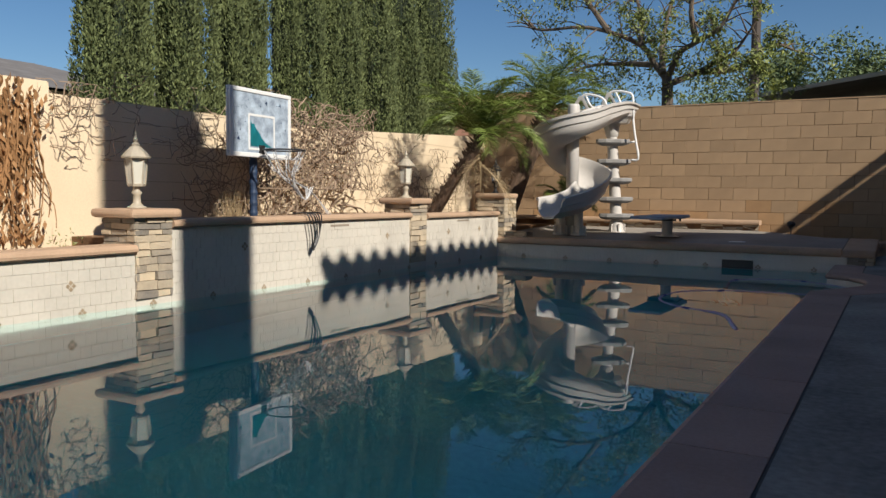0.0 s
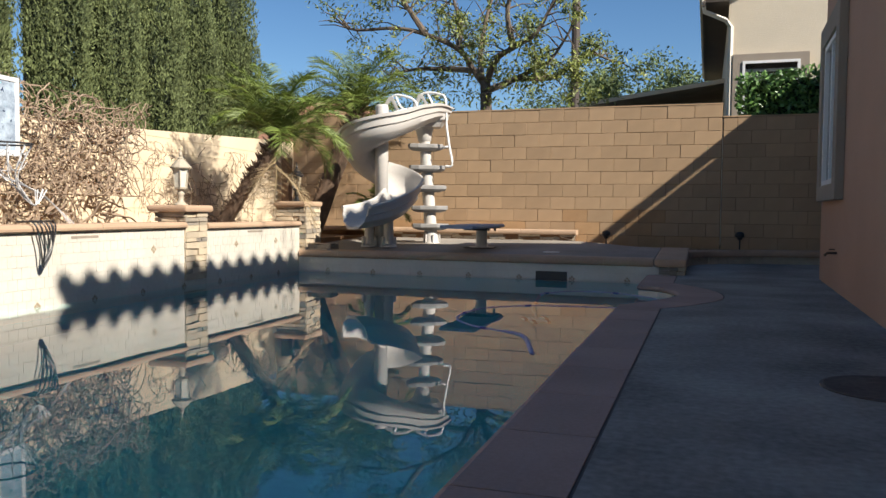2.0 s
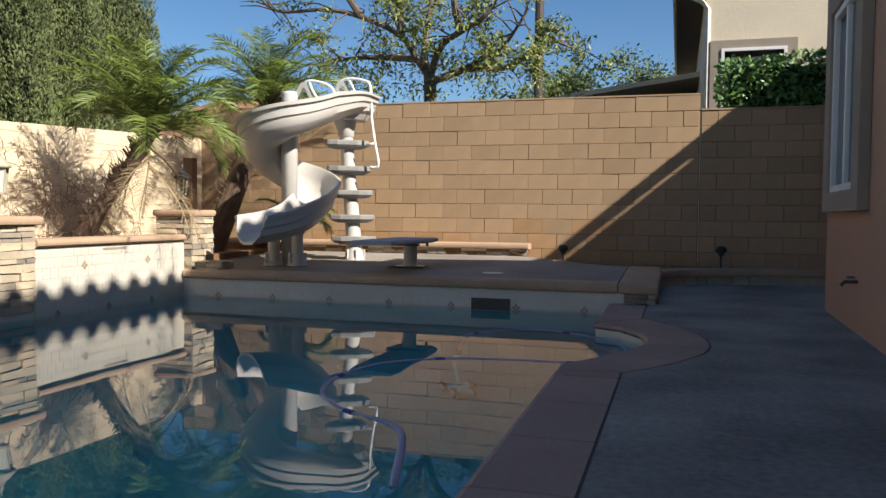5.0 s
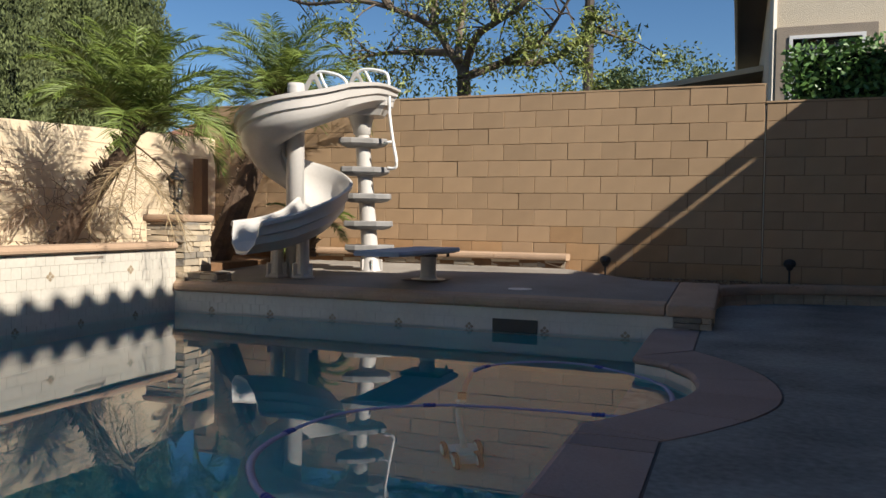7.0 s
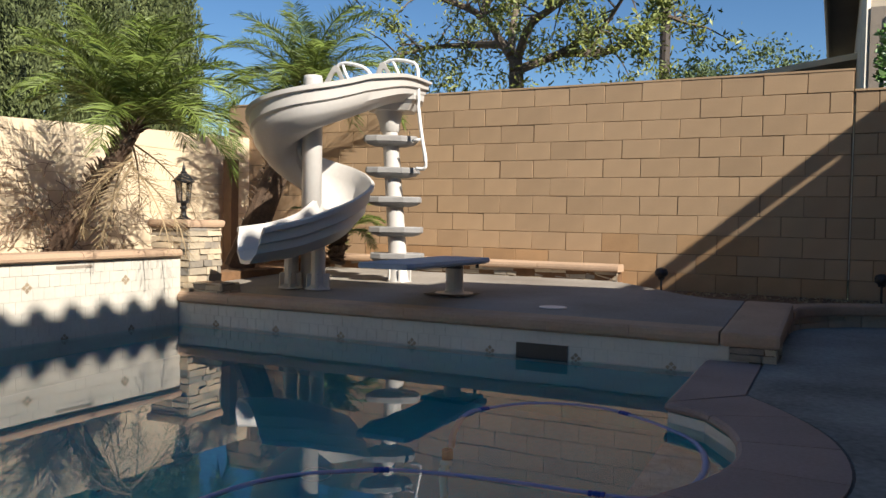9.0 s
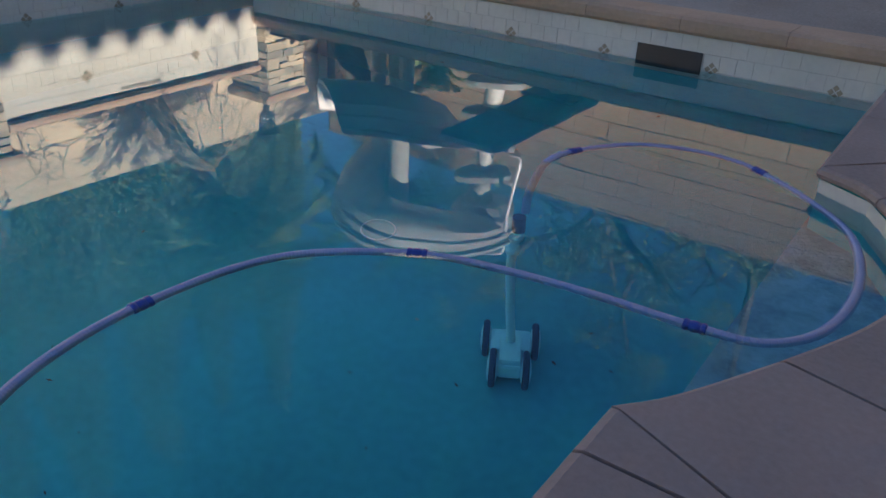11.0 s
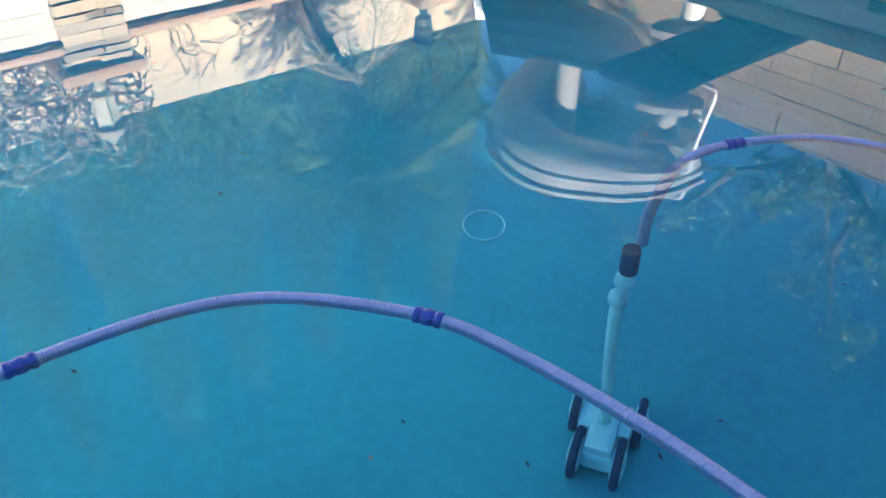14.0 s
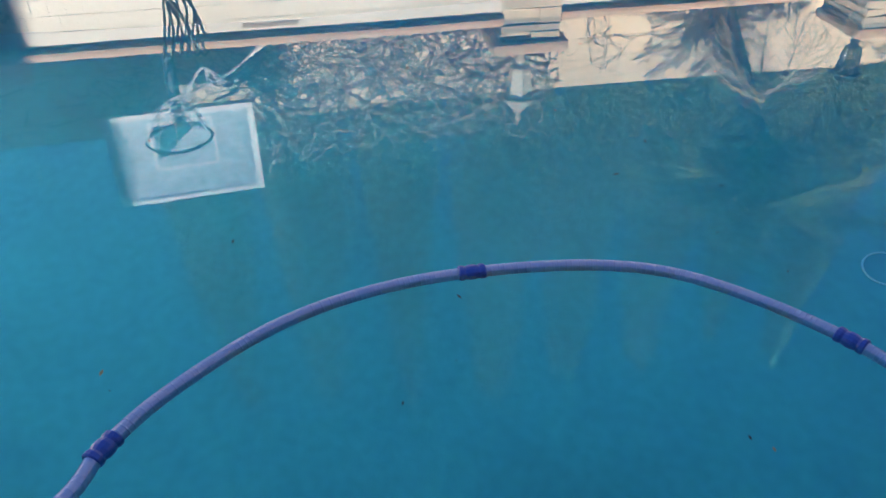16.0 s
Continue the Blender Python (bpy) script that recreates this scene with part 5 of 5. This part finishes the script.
for k in range(9):
    boxed("slat", (1.18, 2.12, 18.155, 18.165, 2.75 + 0.1 * k, 2.81 + 0.1 * k), WHITE, nw)

# low roof between the block wall and the neighbour's house
shed = thing("shed", (0, 0, 0), 0, "low outbuilding with a grey shingle roof and pale fascia", "shed")
boxed("wall", (-2.0, 3.5, 22.2, 26, 0, 3.2), STUCCO2, shed)
bm = bmesh.new()
v = [bm.verts.new(p) for p in ((-2.6, 21.8, 3.52), (3.5, 21.8, 4.35), (3.5, 27, 4.35), (-2.6, 27, 3.52), (-2.6, 21.8, 3.45), (3.5, 21.8, 4.27), (3.5, 27, 4.27), (-2.6, 27, 3.45))]
for f in ((0, 1, 2, 3), (7, 6, 5, 4), (0, 4, 5, 1), (0, 3, 7, 4), (2, 3, 7, 6), (1, 2, 6, 5)):
    bm.faces.new([v[i] for i in f])
bmesh.ops.recalc_face_normals(bm, faces=bm.faces[:])
part("roof", bm, SHINGLE, shed)
bm = bmesh.new()
v = [bm.verts.new(p) for p in ((-2.62, 21.77, 3.44), (3.5, 21.77, 4.27), (3.5, 21.77, 4.38), (-2.62, 21.77, 3.54), (-2.62, 21.8, 3.44), (3.5, 21.8, 4.27), (3.5, 21.8, 4.38), (-2.62, 21.8, 3.54))]
for f in ((0, 1, 2, 3), (4, 7, 6, 5), (0, 4, 5, 1), (3, 2, 6, 7)):
    bm.faces.new([v[i] for i in f])
part("fascia", bm, STUCCO2, shed)

# utility pole and wires
pole = thing("utility_pole", (-3.97, 29.6, 0), 0, "tall dark wooden utility pole with wires", "utility pole")
bm = bmesh.new()
lathe(bm, [(0.17, 0), (0.13, 14)], n=10)
part("pole", bm, FASCIA, pole)
for k, (z, dx, dy, zz) in enumerate(((12.5, -30, 6, 16.5), (11.6, -30, 4, 14.5), (11.2, 34, 40, 5.5), (11.9, 34, 40, 6.2), (12.4, 34, 40, 6.8), (10.6, -30, 2, 11.2))):
    bm = bmesh.new()
    pts = [Vector((0, 0, z)).lerp(Vector((dx, dy, zz)), i / 12) + Vector((0, 0, -1.2 * math.sin(math.pi * i / 12))) for i in range(13)]
    tube(bm, pts, 0.014, 3)
    part("wire", bm, FASCIA, pole)
pole2 = thing("utility_pole", (1.5, 46, 0), 0, "distant utility pole with a crossarm and transformer", "utility pole")
bm = bmesh.new()
lathe(bm, [(0.15, 0), (0.13, 9.3)], n=8)
part("pole", bm, FASCIA, pole2)
boxed("crossarm", (-1.0, 1.0, -0.06, 0.06, 8.9, 9.02), FASCIA, pole2)
bm = bmesh.new()
lathe(bm, [(0.22, 7.9), (0.22, 8.6)], (0.3, 0, 0), 10)
part("transformer", bm, STUCCO2, pole2)


def round_tree(at, r, h, seed, label, m=FARLEAF, n=5200):
    rnd = random.Random(seed)
    t = thing("tree", at, 0, label, "tree", "far trees")
    bm = bmesh.new()
    lathe(bm, [(0.2, 0), (0.12, h * 0.6)], n=8)
    part("trunk", bm, WOOD, t)
    bm = bmesh.new()
    for k in range(26):
        c = Vector((rnd.gauss(0, r * 0.45), rnd.gauss(0, r * 0.4), h - r * 0.8 + rnd.gauss(0, r * 0.35)))
        leafy(bm, c, n // 26, r * 0.30, 0.085, rnd, 0.5)
    part("crown", bm, m, t)


round_tree((-3.8, 38, 0), 2.2, 7.7, 41, "far round green tree beyond the roofs")
round_tree((-1.0, 40, 0), 2.1, 7.8, 42, "far round green tree beyond the roofs")
round_tree((2.6, 44, 0), 2.0, 6.9, 43, "far leafy tree beyond the shed")
round_tree((-5.6, 36, 0), 2.4, 6.1, 44, "far dark tree beyond the block wall")
round_tree((-13.5, 30, 0), 2.6, 5.2, 45, "far green shrubby tree beyond the palms")

# roofs over the garden wall
nr = thing("far_house", (0, 0, 0), 0, "far house with a grey shingle roof beyond the garden wall", "house")
boxed("wall", (-24, -15, 6, 15.5, 0, 3.0), STUCCO2, nr)
bm = bmesh.new()
v = [bm.verts.new(p) for p in ((-14.6, 5.5, 3.0), (-14.6, 16.2, 3.0), (-24.5, 16.2, 3.0), (-24.5, 5.5, 3.0), (-19.5, 8.5, 4.25), (-19.5, 13.2, 4.25))]
for f in ((0, 1, 5, 4), (2, 3, 4, 5), (1, 2, 5), (3, 0, 4)):
    bm.faces.new([v[i] for i in f])
part("roof", bm, SHINGLE, nr)
n2 = thing("far_house", (0, 0, 0), 0, "far house with a brown tile roof beyond the palms", "house")
boxed("wall", (-18, -9.5, 26, 32, 0, 3.0), STUCCO2, n2)
bm = bmesh.new()
v = [bm.verts.new(p) for p in ((-9.2, 25.5, 3.0), (-9.2, 32.5, 3.0), (-18.5, 32.5, 3.0), (-18.5, 25.5, 3.0), (-12, 29, 4.9), (-15.5, 29, 4.9))]
for f in ((0, 1, 4), (1, 2, 5, 4), (2, 3, 5), (3, 0, 4, 5)):
    bm.faces.new([v[i] for i in f])
part("roof", bm, ROOF, n2)
# hills on the horizon
bm = bmesh.new()
prev = None
for k in range(61):
    a = radians(40 + 2.2 * k)
    h = 34 + 26 * noise.noise(Vector((k * 0.13, 3.3, 0))) + 8 * noise.noise(Vector((k * 0.7, 1, 0)))
    lo, hi = Vector((620 * math.cos(a), 620 * math.sin(a), -2)), Vector((640 * math.cos(a), 640 * math.sin(a), h))
    pair = (bm.verts.new(lo), bm.verts.new(hi))
    if prev:
        bm.faces.new((prev[0], pair[0], pair[1], prev[1]))
    prev = pair
tagged(part("backdrop", bm, HILL), "low dry hills on the horizon", "hills", kind="structure")


# ---- pieces of walls ----
def piece_mesh(name, w, h, d, m, bevel):
    """A block with its face at y = 0 and chamfered front edges."""
    bm = bmesh.new()
    F = [bm.verts.new((x, 0, z)) for x, z in ((bevel, bevel), (w - bevel, bevel), (w - bevel, h - bevel), (bevel, h - bevel))]
    B = [bm.verts.new((x, bevel, z)) for x, z in ((0, 0), (w, 0), (w, h), (0, h))]
    C = [bm.verts.new((x, d, z)) for x, z in ((0, 0), (w, 0), (w, h), (0, h))]
    bm.faces.new(F)
    for A, D in ((F, B), (B, C)):
        for i in range(4):
            bm.faces.new((A[i], D[i], D[(i + 1) % 4], A[(i + 1) % 4]))
    bmesh.ops.recalc_face_normals(bm, faces=bm.faces[:])
    me = bpy.data.meshes.new(name)
    bm.to_mesh(me)
    bm.free()
    me.materials.append(m)
    return me


BW = 0.438
full = piece_mesh("block", BW - 0.006, BH - 0.006, 0.03, BLOCK, 0.003)
full_low = piece_mesh("block", BW - 0.006, BH - 0.006, 0.03, BLOCKLOW, 0.003)
rb = random.Random(5)
count = 0
ROW0 = 2.594 - 12 * BH
for r in range(12):
    z = ROW0 + r * BH
    lim = 0.745
    x = lim - (BW if r % 2 else BW / 2)
    first = True
    while x > -7.7:
        w = BW if (not first or r % 2) else BW / 2
        if first and not r % 2:
            me = piece_mesh("block", BW / 2 - 0.008, BH - 0.008, 0.03, BLOCK, 0.004)
        else:
            me = full_low if r < 2 or (r == 2 and rb.random() < 0.6) or (r == 3 and rb.random() < 0.25) else full
        ob = new("block", me)
        ob.parent = wall_b
        ob.location = (x + 0.003 + rb.uniform(-0.002, 0.002), YB - rb.uniform(0.0, 0.005), z + 0.003 + rb.uniform(-0.0015, 0.0015))
        ob.rotation_euler = (0, 0, rb.uniform(-0.009, 0.009))
        first = False
        x -= BW
        count += 1
    if r < 11:
        x = 0.765 + (0 if r % 2 else -BW / 2)
        while x < 3.2:
            x0 = max(x, 0.765)
            me = full if x0 == x else piece_mesh("block", BW / 2 - 0.008, BH - 0.008, 0.03, BLOCK, 0.004)
            if count < 300:
                ob = new("block", me)
                ob.parent = wall_b
                ob.location = (x0 + 0.004, YB + 0.002 - rb.uniform(0.0, 0.004), z + 0.004)
                count += 1
            x += BW
boxed("cap", (-7.6, 0.755, YB - 0.008, YB + 0.21, 2.594, 2.615), BLOCK, wall_b)
boxed("cap", (0.757, 6.5, YB - 0.008, YB + 0.21, 2.378, 2.40), BLOCK, wall_b)

# tiles on the raised pool walls: the nearest as parts, the rest joined
walls = [o for o in scene.objects if o.name.startswith("retaining_wall")]
TW = 0.102


def tiles(holder, axis, a0, a1, z0, z1, seed):
    rnd = random.Random(seed)
    bm = bmesh.new()
    n = 0
    row = 0
    z = z1
    while z > z0:
        zb = max(z - TW, z0)
        a = a0 - (TW * 0.5 if row % 2 else 0)
        while a < a1:
            s, e = max(a, a0) + 0.0015, min(a + TW * (2 if rnd.random() < 0.12 else 1), a1) - 0.0015
            if e - s > 0.01:
                p = rnd.uniform(-0.0012, 0.0012)
                if axis == "x":
                    box(bm, XL - 0.006, XL + p, s, e, zb + 0.0015, z - 0.0015)
                else:
                    box(bm, s, e, YE - p, YE + 0.006, zb + 0.0015, z - 0.0015)
                n += 1
            a = max(e, a + TW) + 0.0
        z -= TW
        row += 1
    return bm


for ob, (a, b, z) in zip(walls[:3], seg):
    part("tile", tiles(ob, "x", max(a, 1.5), b, W - 0.12, z, int(a * 10) + 50), TILE_I := bpy.data.materials["pale pool tile"], ob)["kind"] = "stuff"
part("tile", tiles(walls[3], "y", XL, -0.03, W - 0.12, 0.10, 99), TILE_I, walls[3])["kind"] = "stuff"


def accent(holder, axis, c, z, s=0.026):
    for da, dz in ((-s, 0), (s, 0), (0, -s), (0, s)):
        bm = bmesh.new()
        q = s * 0.80
        ring = [(-q, 0), (0, -q), (q, 0), (0, q)]
        if axis == "x":
            f = [bm.verts.new((XL + 0.003, c + da + u, z + dz + v)) for u, v in ring]
            b = [bm.verts.new((XL - 0.002, c + da + u, z + dz + v)) for u, v in ring]
        else:
            f = [bm.verts.new((c + da + u, YE - 0.003, z + dz + v)) for u, v in ring]
            b = [bm.verts.new((c + da + u, YE + 0.002, z + dz + v)) for u, v in ring]
        bm.faces.new(f)
        for i in range(4):
            bm.faces.new((f[i], f[(i + 1) % 4], b[(i + 1) % 4], b[i]))
        bmesh.ops.recalc_face_normals(bm, faces=bm.faces[:])
        part("accent_tile", bm, ACCENT, holder)


for c, z, w in ((4.02, 0.13, 0), (8.62, 0.35, 1), (6.0, 0.35, 1), (10.25, 0.35, 2), (11.25, 0.36, 2)):
    accent(walls[w], "x", c, z)
for k in range(12):
    accent(walls[0 if k < 2 else 1 if k < 8 else 2], "x", 3.4 + k * 0.72, W + 0.01, 0.022)
for k in range(7):
    accent(walls[3], "y", -4.75 + k * 0.72, W + 0.02, 0.024)
for y in (7.6, 10.7):
    b_ = part("vent_slot", (lambda b: (box(b, XL - 0.01, XL + 0.004, y - 0.18, y + 0.18, 0.505 if y < 9 else 0.49, 0.53 if y < 9 else 0.515), b)[1])(bmesh.new()), TRIM, walls[1 if y < 9 else 2])
